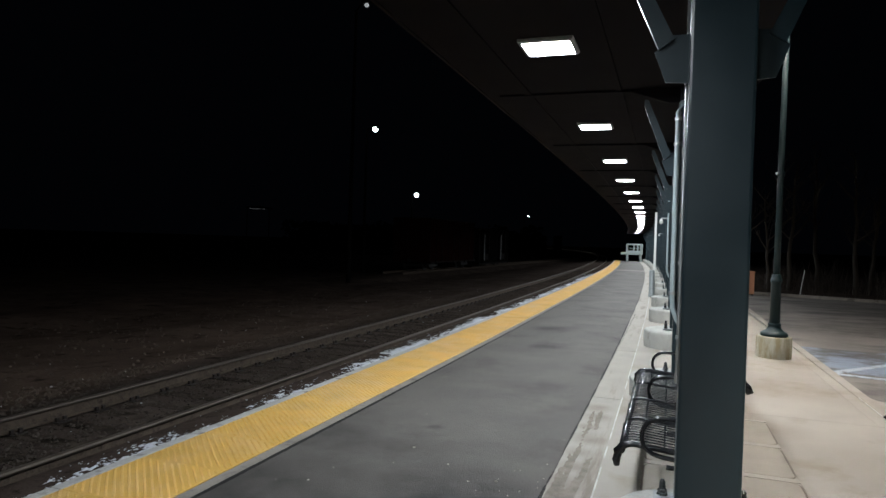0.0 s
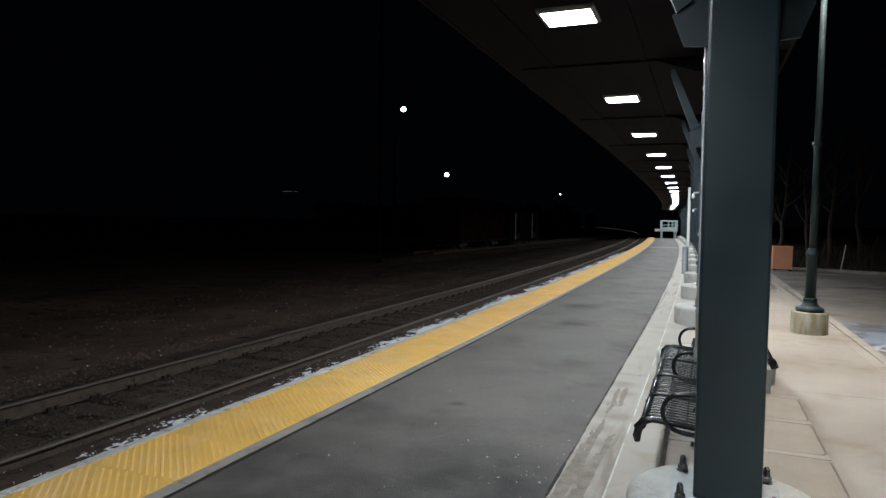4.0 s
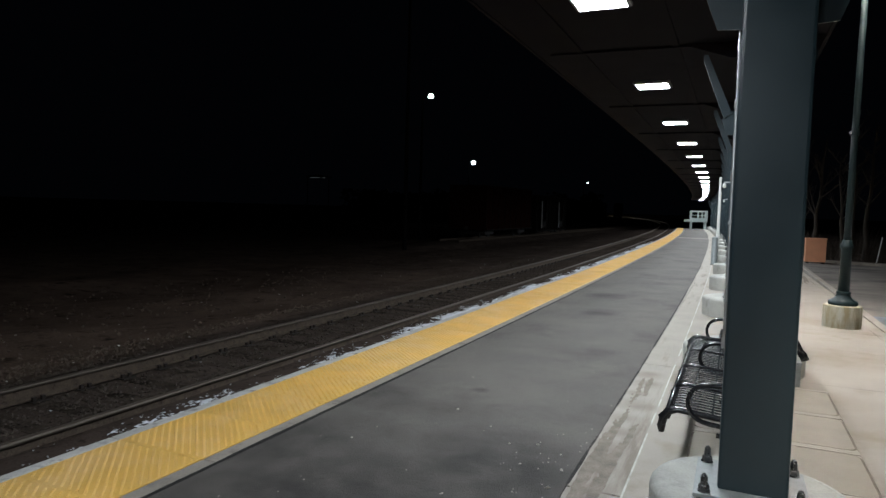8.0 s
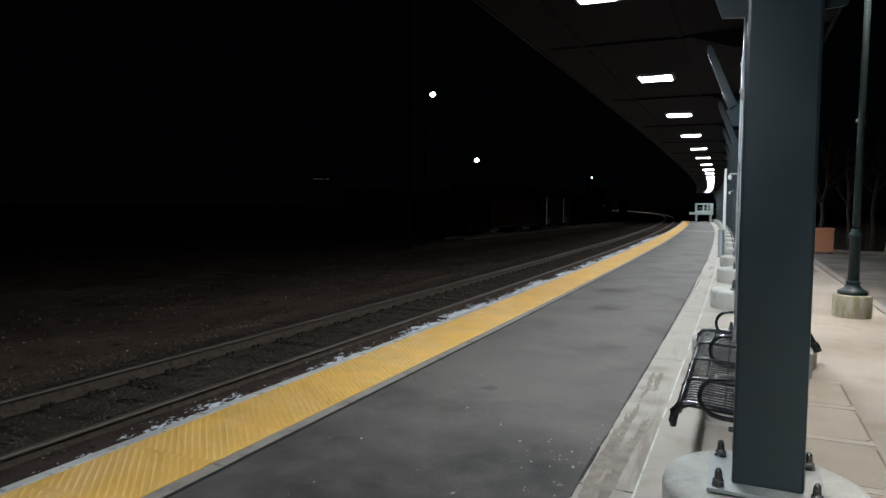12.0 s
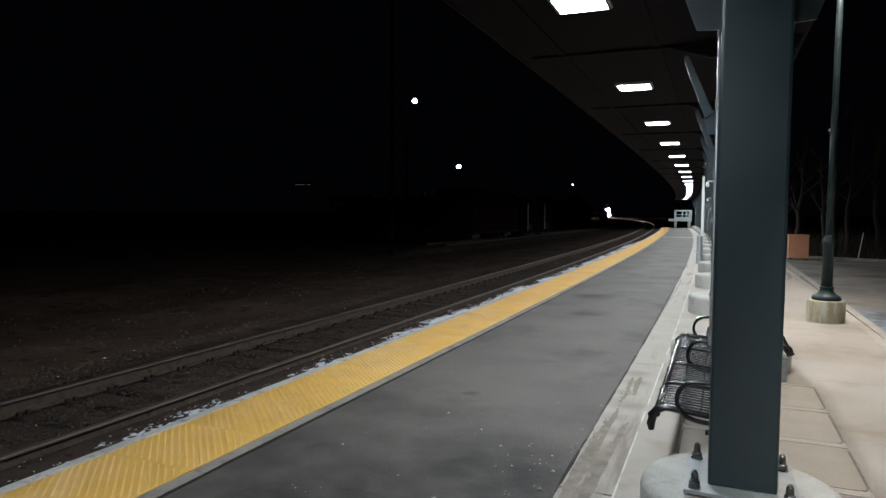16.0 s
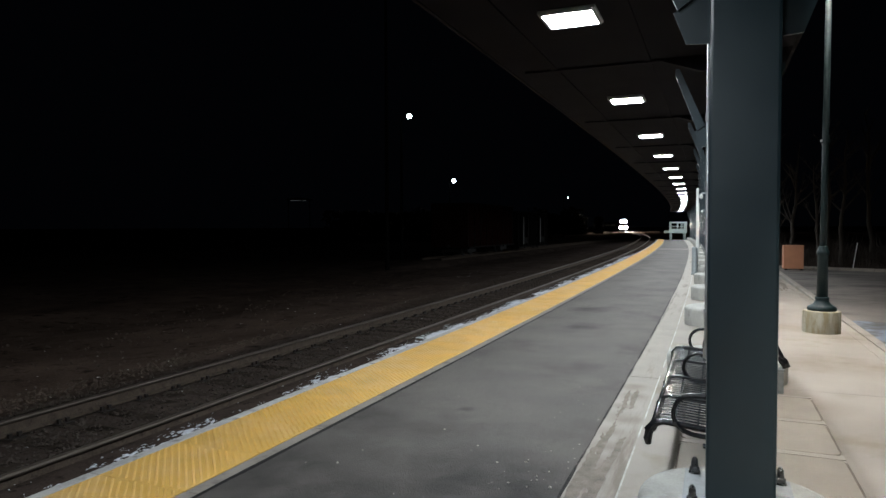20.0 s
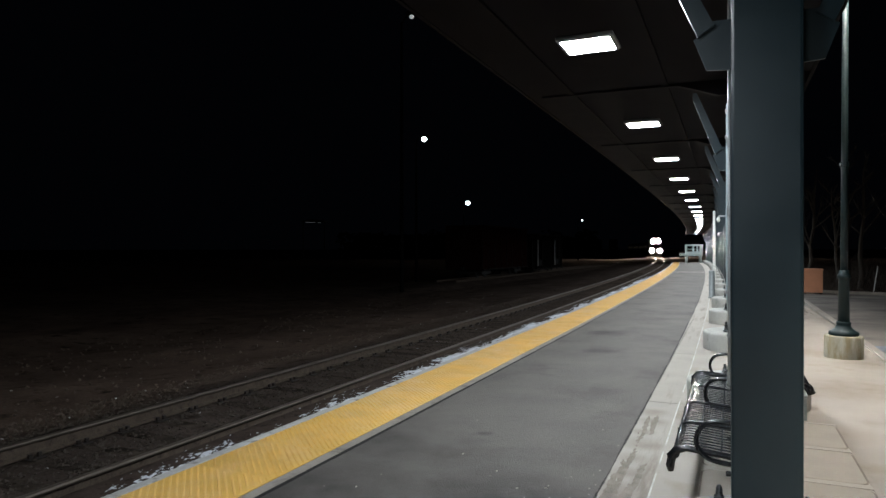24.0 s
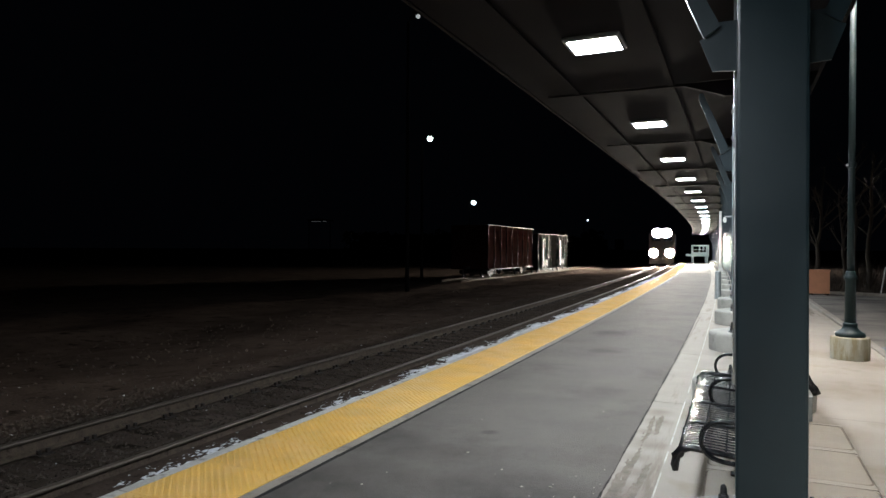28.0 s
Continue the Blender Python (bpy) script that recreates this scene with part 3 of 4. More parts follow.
def snow_depth(x, y):
    n = 0.8 * noise.noise((x * 2.0, y * 1.1, 7.3)) + 0.7 * noise.noise((x * 9, y * 5, 1.1)) + 0.8 * noise.noise((x * 30, y * 17, 4.0)) + 0.5 * noise.noise((x * 70, y * 45, 2.0))
    near = -0.26 + 0.38 * min(1.0, max(0.0, (y - 5.0) / 5.0))
    return n + near - 3.5 * max(0.0, x + 4.70) - 2.2 * max(0.0, -4.78 - x) - 0.004 * max(0, y - 20)


def snow_drift():
    xs = [-4.5 - 0.016 * i for i in range(46)]
    ys = [2.4 + 0.025 * i for i in range(560)] + [16.4 + 0.1 * i for i in range(340)]
    vs, fs = [], []
    for y in ys:
        for x in xs:
            z = float(np.interp(x, [p[0] for p in SHOULDER], [p[1] for p in SHOULDER]))
            vs.append((x + bend(y), y, z + max(-0.02, min(0.01, 0.02 * snow_depth(x, y)))))
    n = len(xs)
    for j in range(len(ys) - 1):
        for i in range(n - 1):
            fs.append((j * n + i, j * n + n + i, j * n + n + i + 1, j * n + i + 1))
    me = bpy.data.meshes.new("snow")
    me.from_pydata(vs, [], fs)
    me.materials.append(M["snow"])
    tagged(new("snow_drift", me), "thin broken drift of old snow along the platform edge", "snow", kind="stuff")


snow_drift()
spots = []
for i in range(16000):
    y = 2.5 + 45 * rnd.random() ** 1.25
    x = -4.6 - rnd.random() ** 1.4 * 0.5
    if snow_depth(x, y) < -0.4 + 0.3 * rnd.random():
        continue
    spots.append((x + bend(y), y, float(np.interp(x, [p[0] for p in SHOULDER], [p[1] for p in SHOULDER])), rnd.uniform(0.003, 0.013)))
for i in range(120):
    y = rnd.uniform(2.5, 12)
    spots.append((-4.7 - 0.45 * rnd.random(), y, -0.27, rnd.uniform(0.005, 0.016)))
for i in range(170):
    y = 2 + 28 * rnd.random() ** 1.2
    spots.append((rnd.uniform(-11, -5.0) + bend(y), y, -0.395, rnd.uniform(0.006, 0.022)))
stones("snow", "grey remnants of snow along the platform edge", "snow", "snow", spots, 0.35)
spots = [(-2.16, 5.23, 0.004, 0.012), (-1.74, 4.93, 0.006, 0.012), (-2.6, 4.18, 0.003, 0.012), (-1.28, 4.72, 0.006, 0.014), (-1.0, 4.33, 0.004, 0.02), (-1.315, 4.16, 0.006, 0.012), (-1.58, 3.6, 0.006, 0.016), (-1.01, 4.0, 0.004, 0.02), (-1.48, 4.64, 0.006, 0.012)]
for i in range(28):
    spots.append((-0.95 - 0.5 * rnd.random() ** 1.5, 3.3 + 2.0 * rnd.random(), 0.004, rnd.uniform(0.004, 0.012)))
for i in range(60):
    spots.append((-0.95 - 2.0 * rnd.random() ** 1.6, 2.8 + 6 * rnd.random() ** 2, 0.005, rnd.uniform(0.003, 0.009)))
stones("salt_grains", "pale specks of road salt on the asphalt", "salt", "rim", spots)


spots = []
for i in range(1500):
    y = 2.6 + 16 * rnd.random() ** 1.6
    spots.append((-0.909 + 0.008 * noise.noise((y * 2.0, 1, 5)) + rnd.gauss(0, 0.0025), y, 0.0, rnd.uniform(0.002, 0.009)))
stones("asphalt_crumbs", "dark crumbs along the ragged asphalt edge", "crumbs", "asphalt", spots)


# ---- canopy ----
ROOF_Z = 3.80


def canopy_column(y, ped=0.24, rad=0.54, lift=-0.06):
    t = thing("canopy_column", "dark green steel canopy column bolted to a round concrete pedestal", "column", along(0.16, y), "canopy columns")
    part("pedestal", lathe(B(), [(rad, 0.0), (rad + 0.004, ped - 0.05), (rad - 0.002, ped - 0.032), (rad - 0.018, ped - 0.012), (rad - 0.045, ped - 0.001), (rad - 0.06, ped), (0, ped)], 48, cap=False), "pedestal", t, "round grey concrete pedestal", smooth=True)
    part("grout", box(B(), -0.27, 0.27, -0.27, 0.27, ped - 0.01, ped + 0.012), "iron", t, "dark grout bed")
    part("base_plate", box(B(), -0.29, 0.29, -0.29, 0.29, ped + 0.012, ped + 0.034, 0.003), "plate", t, "grey steel base plate")
    for a in (-0.235, 0.235):
        for b in (-0.235, 0.235):
            bolt = part("bolt", lathe(B(), [(0.024, 0.0), (0.021, 0.05), (0.018, 0.085), (0.009, 0.1)], 10), "bolt", t, "steel anchor bolt", m=pose(a, b, ped + 0.032))
            part("nut", lathe(B(), [(0.030, 0.0), (0.029, 0.034), (0.025, 0.04)], 6), "bolt", bolt)
            part("washer", lathe(B(), [(0.036, -0.001), (0.036, 0.005)], 14), "bolt", bolt)
    part("post", box(B(), -0.17, 0.183, -0.17, 0.17, ped + 0.03, ROOF_Z - 0.02, 0.018), "green", t)
    for s in (-1, 1):
        out = [(s * x, z + lift) for x, z in ((0.168, 2.79), (0.298, 2.80), (0.368, 2.985), (0.335, 3.0), (0.30, 3.08), (0.168, 3.08))]
        part("gusset", prism(B(), out, -0.007, 0.007), "green", t, "steel gusset plate")
        out = [(s * 0.255, 3.05 + lift), (s * 0.342, 2.99 + lift), (s * 0.59, 3.6), (s * 0.59, 3.68), (s * 0.545, 3.68)]
        part("arm", prism(B(), out, -0.035, 0.035), "green", t, "slanting bracket arm")
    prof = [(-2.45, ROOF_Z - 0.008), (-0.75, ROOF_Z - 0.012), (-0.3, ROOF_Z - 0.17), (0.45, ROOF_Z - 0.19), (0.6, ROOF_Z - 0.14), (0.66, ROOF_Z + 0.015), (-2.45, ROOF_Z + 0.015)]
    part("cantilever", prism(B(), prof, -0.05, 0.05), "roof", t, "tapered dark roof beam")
    return t


def canopy():
    col = canopy_column(4.0, lift=0.03)
    canopy_column(4.0 + BAY, 0.26, 0.66)
    tall = canopy_column(4.0 + BAY * 2, 0.33, 0.62)
    for i in range(-2, 21):
        if i not in (-1, 0, 1, 2):
            copy_thing(col if i < 0 else tall, along(0.16, 4.0 + BAY * i))
    ys = steps(-9.5, 96, 4)
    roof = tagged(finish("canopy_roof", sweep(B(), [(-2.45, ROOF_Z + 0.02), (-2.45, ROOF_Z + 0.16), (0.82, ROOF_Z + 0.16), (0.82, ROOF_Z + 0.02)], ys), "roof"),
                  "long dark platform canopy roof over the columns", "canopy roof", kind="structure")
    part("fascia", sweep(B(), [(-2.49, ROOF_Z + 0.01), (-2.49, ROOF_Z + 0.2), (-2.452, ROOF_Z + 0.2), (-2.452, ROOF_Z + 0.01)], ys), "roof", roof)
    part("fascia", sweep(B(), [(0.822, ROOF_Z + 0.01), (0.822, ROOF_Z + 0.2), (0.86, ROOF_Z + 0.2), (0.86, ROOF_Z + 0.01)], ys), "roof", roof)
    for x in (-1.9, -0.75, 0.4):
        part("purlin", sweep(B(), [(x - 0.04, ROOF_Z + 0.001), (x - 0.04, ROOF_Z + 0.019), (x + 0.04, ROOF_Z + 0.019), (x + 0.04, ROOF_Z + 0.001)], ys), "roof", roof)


def canopy_lamp(y, glass="lens", label="square canopy lamp with a bright white flat lens"):
    t = thing("canopy_lamp", label, "lamp", along(-1.275, y, 3.76), "canopy lamps")
    part("housing", box(B(), -0.27, 0.27, -0.25, 0.25, 0.026, 0.058, 0.006), "plate", t, "grey metal housing")
    bm = B()
    for r in ((-0.25, 0.25, -0.235, -0.218), (-0.25, 0.25, 0.218, 0.235), (-0.25, -0.232, -0.217, 0.217), (0.232, 0.25, -0.217, 0.217)):
        box(bm, *r, 0.012, 0.0255, 0.002)
    part("door_frame", bm, "plate", t, "grey metal lens frame")
    bm = B()
    bm.faces.new([bm.verts.new((x, y, 0.0215)) for x, y in ((-0.231, -0.217), (-0.231, 0.217), (0.231, 0.217), (0.231, -0.217))])
    part("lens", bm, glass, t, "glowing white lens")
    return t


canopy()
lamp = canopy_lamp(6.30)
for i in [-3, -2, *range(1, 21)]:
    copy_thing(lamp, along(-1.275, 6.30 + BAY * i, 3.76))
# unseen lamp of the row, dimmed so the near platform isn't too bright
canopy_lamp(6.30 - BAY, "dimmed_lens", "unseen square canopy lamp dimmed to balance the light near the camera")


# ---- bench ----
def bench():
    t = thing("bench", "black slotted metal bench with looped tube armrests", "bench", pose(0.012, 6.12, 0))
    ln = 2.95
    # side profile: rolled front edge, seat, reclined back, rolled top
    front = [(-0.398, 0.285), (-0.402, 0.33), (-0.395, 0.385), (-0.36, 0.435), (-0.30, 0.452), (-0.16, 0.44), (0.0, 0.425), (0.10, 0.43)]
    back = [(0.15, 0.46), (0.20, 0.55), (0.26, 0.72), (0.32, 0.88), (0.36, 0.945), (0.40, 0.95), (0.43, 0.92), (0.445, 0.885)]
    for k in range(5):
        y = -ln / 2 + ln * k / 4
        outline = front + back
        part("rib", tube(B(), [(x, y, z) for x, z in outline], [0.02, 0.031, 0.034, 0.03] + [0.022] * (len(outline) - 6) + [0.026, 0.026] if k in (0, 4) else [0.012] * len(outline), 8), "black", t, smooth=True)
    for k in range(4):
        y0 = -ln / 2 + ln * k / 4 + 0.022
        y1 = y0 + ln / 4 - 0.044
        for name, line in (("seat_panel", front[2:]), ("back_panel", back)):
            bm = B()
            # slats across the panel, thin straps along it
            n = 10
            for (ax, az), (bx, bz) in zip(line, line[1:]):
                d = math.hypot(bx - ax, bz - az) + 0.003
                ang = math.degrees(math.atan2(bz - az, bx - ax))
                mm = pose((ax + bx) / 2, 0, (az + bz) / 2, 0, -ang, 0)
                for j in range(n):
                    y = y0 + (y1 - y0) * (j + 0.5) / n
                    ends = [[bm.verts.new(mm @ Vector((e * d / 2, y + a, b))) for a, b in ((-0.019, -0.003), (-0.016, 0.001), (-0.005, 0.0018), (0.005, 0.0018), (0.016, 0.001), (0.019, -0.003))] for e in (-1, 1)]
                    for q in range(6):
                        bm.faces.new((ends[0][q], ends[0][(q + 1) % 6], ends[1][(q + 1) % 6], ends[1][q]))
                if d > 0.13:
                    box(bm, -0.006, 0.006, y0, y1, -0.004, 0.0005, 0, mm)
            bmesh.ops.recalc_face_normals(bm, faces=bm.faces)
            part(name, bm, "slat", t, "glossy black slotted metal panel")
    part("front_rail", tube(B(), [(-0.368, -ln / 2, 0.40), (-0.368, ln / 2, 0.40)], 0.026, 10), "black", t, smooth=True)
    part("top_rail", tube(B(), [(0.425, -ln / 2, 0.915), (0.425, ln / 2, 0.915)], 0.022, 10), "black", t, smooth=True)
    for k in (-0.06, 2.05, 4.04):
        y = -ln / 2 + ln * k / 4
        pts = [(0.20, y, 0.40), (0.03, y, 0.385), (-0.09, y, 0.395)]
        for i in range(11):
            a = math.radians(-100 - 170 * i / 10)
            pts.append((-0.105 + 0.13 * math.cos(a), y, 0.53 + 0.13 * math.sin(a)))
        pts += [(-0.02, y, 0.66), (0.12, y, 0.655), (0.23, y, 0.66)]
        part("armrest", tube(B(), pts, 0.0165, 8), "black", t, "looped black tube armrest", smooth=True)
    for y in (-ln / 2 + 0.95, ln / 2 - 0.95):
        part("leg", box(B(), 0.02, 0.10, y - 0.04, y + 0.04, 0.01, 0.425, 0.006), "black", t)
        part("foot", box(B(), -0.06, 0.30, y - 0.045, y + 0.045, 0.006, 0.022, 0.004), "black", t)


bench()


# ---- walkway things ----
def downpipe(y):
    t = thing("downpipe", "pale grey rain pipe on a canopy column", "pipe", along(-0.03, y), "rain pipes")
    pts = [(0.12, 0.1, 3.66), (0.03, 0.02, 3.58), (0, 0, 3.48), (0, 0, 1.25), (0.01, 0, 1.12), (0.07, 0, 0.97), (0.15, 0.0, 0.82), (0.19, 0.0, 0.5), (0.19, 0.0, 0.29)]
    part("pipe", tube(B(), pts, 0.031, 12), "pipe", t, smooth=True)
    for z in (1.3, 3.1, 3.4):
        part("clamp", lathe(B(), [(0.042, -0.02), (0.042, 0.02)], 12), "galv", t, m=pose(0, 0, z))
    return t


def lamp_post():
    t = thing("lamp_post", "dark green ornamental lamp post on a round concrete base", "lamp post", pose(1.69, 12.5, 0, 0, 0.3, 0), "lamp posts")
    part("footing", lathe(B(), [(0.285, 0.0), (0.285, 0.35), (0.275, 0.37), (0, 0.37)], 32, cap=False), "footing", t, "round stained concrete footing", smooth=True)
    part("flared_base", lathe(B(), [(0.215, 0.37), (0.222, 0.40), (0.215, 0.43), (0.18, 0.45), (0.14, 0.475), (0.112, 0.515), (0.1, 0.55), (0.108, 0.558), (0.108, 0.59), (0.092, 0.60)], 28), "pole_green", t, smooth=True)
    part("lower_shaft", lathe(B(), [(0.088, 0.60), (0.077, 1.30), (0.094, 1.31), (0.098, 1.35), (0.086, 1.38), (0.072, 1.40), (0.076, 1.43), (0.06, 1.45)], 24), "pole_green", t, smooth=True)
    part("shaft", lathe(B(), [(0.056, 1.45), (0.05, 3.0), (0.044, 7.4)], 20), "pole_green", t, smooth=True)
    part("bracket_ring", lathe(B(), [(0.064, 3.16), (0.068, 3.17), (0.068, 3.23), (0.064, 3.24)], 16), "pole_green", t)
    part("bracket_bolt", box(B(), -0.085, -0.055, -0.07, -0.03, 3.18, 3.22, 0.006), "galv", t, "bright steel bracket bolt")
    hood = part("hood", lathe(B(), [(0.05, 7.38), (0.30, 7.42), (0.31, 7.50), (0.2, 7.62), (0.03, 7.7)], 20), "pole_green", t)
    part("lens", lathe(B(), [(0.2, 7.395), (0.2, 7.41)], 20), "lantern", hood, "glowing lamp lens")
    # second post is an added, unseen light behind the camera, brightening walkway and pedestal
    copy_thing(t, pose(1.69, -2.0, 0))


def conduit():
    t = thing("conduit", "thin galvanised conduit strapped to a canopy column", "conduit", along(-0.018, 4.06))
    part("tube", tube(B(), [(0.02, 0, 1.0), (0, 0, 1.04), (0, 0, 3.79)], 0.0085, 10), "galv", t, smooth=True)
    for z in (1.05, 2.02, 2.42):
        part("coupling", lathe(B(), [(0.011, -0.03), (0.013, -0.02), (0.013, 0.02), (0.011, 0.03)], 10, pose(0, 0, z)), "galv", t)
    for z in (1.3, 1.75, 3.1):
        part("strap", box(B(), -0.014, 0.022, -0.012, 0.012, z - 0.01, z + 0.01), "galv", t)


def bollard():
    t = thing("bollard", "slim grey metal bollard beside the columns", "bollard", along(-0.5, 25.6))
    part("body", lathe(B(), [(0.12, 0.0), (0.12, 0.03), (0.10, 0.05), (0.10, 0.95), (0.09, 0.97)], 20), "plate", t, smooth=True)
    part("cap", lathe(B(), [(0.105, 0.95), (0.105, 0.98), (0.07, 1.02)], 20), "plate", t)


def sign_post(x, y, h):
    t = thing("sign_post", "thin white post standing at the platform canopy", "post", along(x, y), "white posts")
    part("post", box(B(), -0.04, 0.04, -0.04, 0.04, 0.0, h, 0.008), "white", t)
    part("foot", box(B(), -0.12, 0.12, -0.12, 0.12, 0.0, 0.02), "galv", t)


def speaker(y, x, z):
    t = thing("speaker", "small pale loudspeaker fixed to a canopy column", "speaker", along(x, y, z), "loudspeakers")
    part("shell", lathe(B(), [(0.015, -0.05), (0.04, -0.02), (0.045, 0.02), (0.035, 0.05), (0.012, 0.08)], 16), "white", t, smooth=True)
    part("bracket", box(B(), 0.0, 0.16, -0.015, 0.015, 0.08, 0.11), "galv", t)


def utility_box():
    t = thing("utility_box", "small pale grey cabinet standing behind the bench", "box", pose(0.60, 7.78, 0))
    part("body", box(B(), -0.11, 0.115, -0.07, 0.09, 0.0, 0.235, 0.006), "plate", t)
    part("lid", box(B(), -0.118, 0.122, -0.078, 0.098, 0.235, 0.262, 0.008), "plate", t)
    part("side_panel", box(B(), -0.10, -0.03, -0.076, -0.068, 0.015, 0.22), "iron", t, "dark door panel")


utility_box()
downpipe(8.39 - 0.2)
downpipe(8.39 + BAY * 3 - 0.2)
lamp_post()
conduit()
bollard()
sign_post(-0.42, 25.9, 3.2)
sign_post(-0.40, 36.5, 3.0)
speaker(17.05, -0.24, 2.5)
speaker(34.6, -0.24, 2.5)


# ---- mini high platform at the far end ----
def mini_high():
    t = thing("raised_platform", "pale grey raised boarding platform with railings on stilts", "boarding platform", along(-1.45, 92.0))
    part("deck", box(B(), -1.8, 1.0, -2.2, 2.2, 0.9, 1.2), "pale", t)
    for x in (-0.95, 0.75):
        for y in (-2.0, 0.0, 2.0):
            part("leg", box(B(), x - 0.13, x + 0.13, y - 0.1, y + 0.1, 0.0, 0.9), "pale", t)
    for y in (-2.15, 2.15):
        part("top_rail", box(B(), -1.1, 1.0, y - 0.06, y + 0.06, 2.2, 2.36), "pale", t)
        part("mid_rail", box(B(), -1.04, 0.9, y - 0.03, y + 0.03, 1.74, 1.8), "pale", t)
        for x, w in ((-1.0, 0.11), (-0.1, 0.035), (0.4, 0.035), (0.88, 0.12)):
            part("baluster", box(B(), x - w, x + w, y - 0.05, y + 0.05, 1.2, 2.2), "pale", t)
        part("kick_plate", box(B(), -1.0, 0.9, y - 0.02, y + 0.02, 1.2, 1.42), "pale", t)


mini_high()


# ---- car park ----
def car_park():
    bm = B()
    low = [bm.verts.new((x, y, -0.4)) for x, y in ((2.42, 9.3), (60, 9.3), (60, 12.65), (2.42, 33.4))]
    high = [bm.verts.new((v.co.x, v.co.y, -0.15)) for v in low]
    bm.faces.new(list(reversed(low)))
    bm.faces.new(high)
    for i in range(4):
        bm.faces.new((low[i], low[(i + 1) % 4], high[(i + 1) % 4], high[i]))
    tagged(finish("car_park", bm, "lot"), "dark grey asphalt car park beside the walkway", "car park", kind="structure")
    kerb = tagged(finish("kerb", box(B(), 2.275, 2.415, 9.6, 33, -0.4, -0.02, 0), "joint"), "pale concrete kerb along the walkway", "kerb", kind="structure")
    one = None
    for i in range(12):
        y = 10.6 + 2.0 * i
        if one is None:
            one = part("kerb_stone", box(B(), 2.272, 2.42, -0.995, 0.995, -0.3, -0.002, 0.012), "concrete", kerb, m=pose(0, y, 0))
        else:
            share("kerb_stone", one, kerb, pose(0, y, 0))
    # the pavement widens before the car park, with a rounded kerb corner
    apron = B()
    edge = [(2.275, -9.0), (2.275, 9.6)]
    arc = [(2.64 - 0.22 * math.cos(a), 9.6 - 0.28 * math.sin(a)) for a in [math.pi / 2 * k / 8 for k in range(9)]]
    ring = edge + arc + [(40.0, 9.32), (40.0, -9.0)]
    lo = [apron.verts.new((x, y, -0.5)) for x, y in ring]
    hi = [apron.verts.new((x, y, -0.003)) for x, y in ring]
    apron.faces.new(hi)
    for i in range(len(ring)):
        j = (i + 1) % len(ring)
        apron.faces.new((lo[i], lo[j], hi[j], hi[i]))
    bmesh.ops.recalc_face_normals(apron, faces=apron.faces)
    base = tagged(finish("pavement_apron", apron, "concrete"), "pale concrete apron where the walkway meets the car park", "pavement", kind="structure")
    part("joint_bead", box(B(), 2.268, 2.277, -9.0, 9.5, -0.02, 0.0015), "sealant", base, "pale sealant line")
    stone = tagged(finish("stone", B(), "iron"), "small dark stone lying on the pavement joint", "stone")
    bm = bmesh.new()
    bmesh.ops.create_icosphere(bm, subdivisions=2, radius=0.05)
    for v in bm.verts:
        v.co = Vector((v.co.x * 1.3, v.co.y * 0.8, v.co.z * 0.6 + 0.024)) * (1 + 0.25 * noise.noise(v.co * 30))
    bm.to_mesh(stone.data)
    bm.free()
    stone.location = (2.31, 8.38, 0.0)
    far = tagged(finish("far_kerb", box(B(), 0, 60, 0.02, 0.2, -0.4, -0.02), "joint", m=pose(2.42, 33.4, 0, 0, 0, -19.8)), "concrete kerb at the edge of the woods", "kerb", kind="structure")
    for i in range(14):
        x = 1.0 + 2.0 * i
        part("kerb_stone", box(B(), x - 0.99, x + 0.99, -0.005, 0.22, -0.3, -0.03, 0.02), "border", far)
    # a worn blue bay with two stripes that meet at the kerb
    for turn_, ln, label in ((-16.0, 5.5, "worn pale blue parking bay stripe on asphalt"), (49.0, 2.6, "worn pale blue diagonal stripe on asphalt")):
        ob = finish("parking_line", box(B(), 0.0, ln, -0.08, 0.08, -0.003, 0.004), "line", m=pose(2.50, 12.2, -0.1485, 0, 0, turn_))
        tagged(ob, label, "road marking", "parking lines", kind="structure")
    bm = B()
    vs = [bm.verts.new((x, y, -0.1475)) for x, y in ((2.55, 12.5), (3.4, 12.15), (6.5, 11.3), (7.5, 14.2), (4.5, 15.2), (2.6, 15.4))]
    bm.faces.new(vs)
    tagged(finish("access_marking", bm, "blue"), "faded blue painted parking patch on asphalt", "road marking", kind="structure")


def storage_box():
    t = thing("storage_box", "orange tan storage box at the edge of the car park", "box", pose(3.2, 32.4, -0.15))
    part("body", box(B(), -0.40, 0.38, -0.3, 0.3, 0.06, 1.02, 0.01), "crate", t)
    part("lid", box(B(), -0.42, 0.40, -0.32, 0.32, 1.02, 1.09, 0.015), "crate", t)
    for x in (-0.3, 0.3):
        part("skid", box(B(), x - 0.05, x + 0.05, -0.3, 0.3, 0.0, 0.06), "iron", t)


def marker_stake():
    t = thing("marker_stake", "thin white marker stake leaning behind the kerb", "stake", pose(6.06, 36.0, -0.35, 0, 8, 0))
    part("shaft", box(B(), -0.02, 0.02, -0.012, 0.012, 0.0, 1.35, 0.005), "white", t)


car_park()
storage_box()
marker_stake()


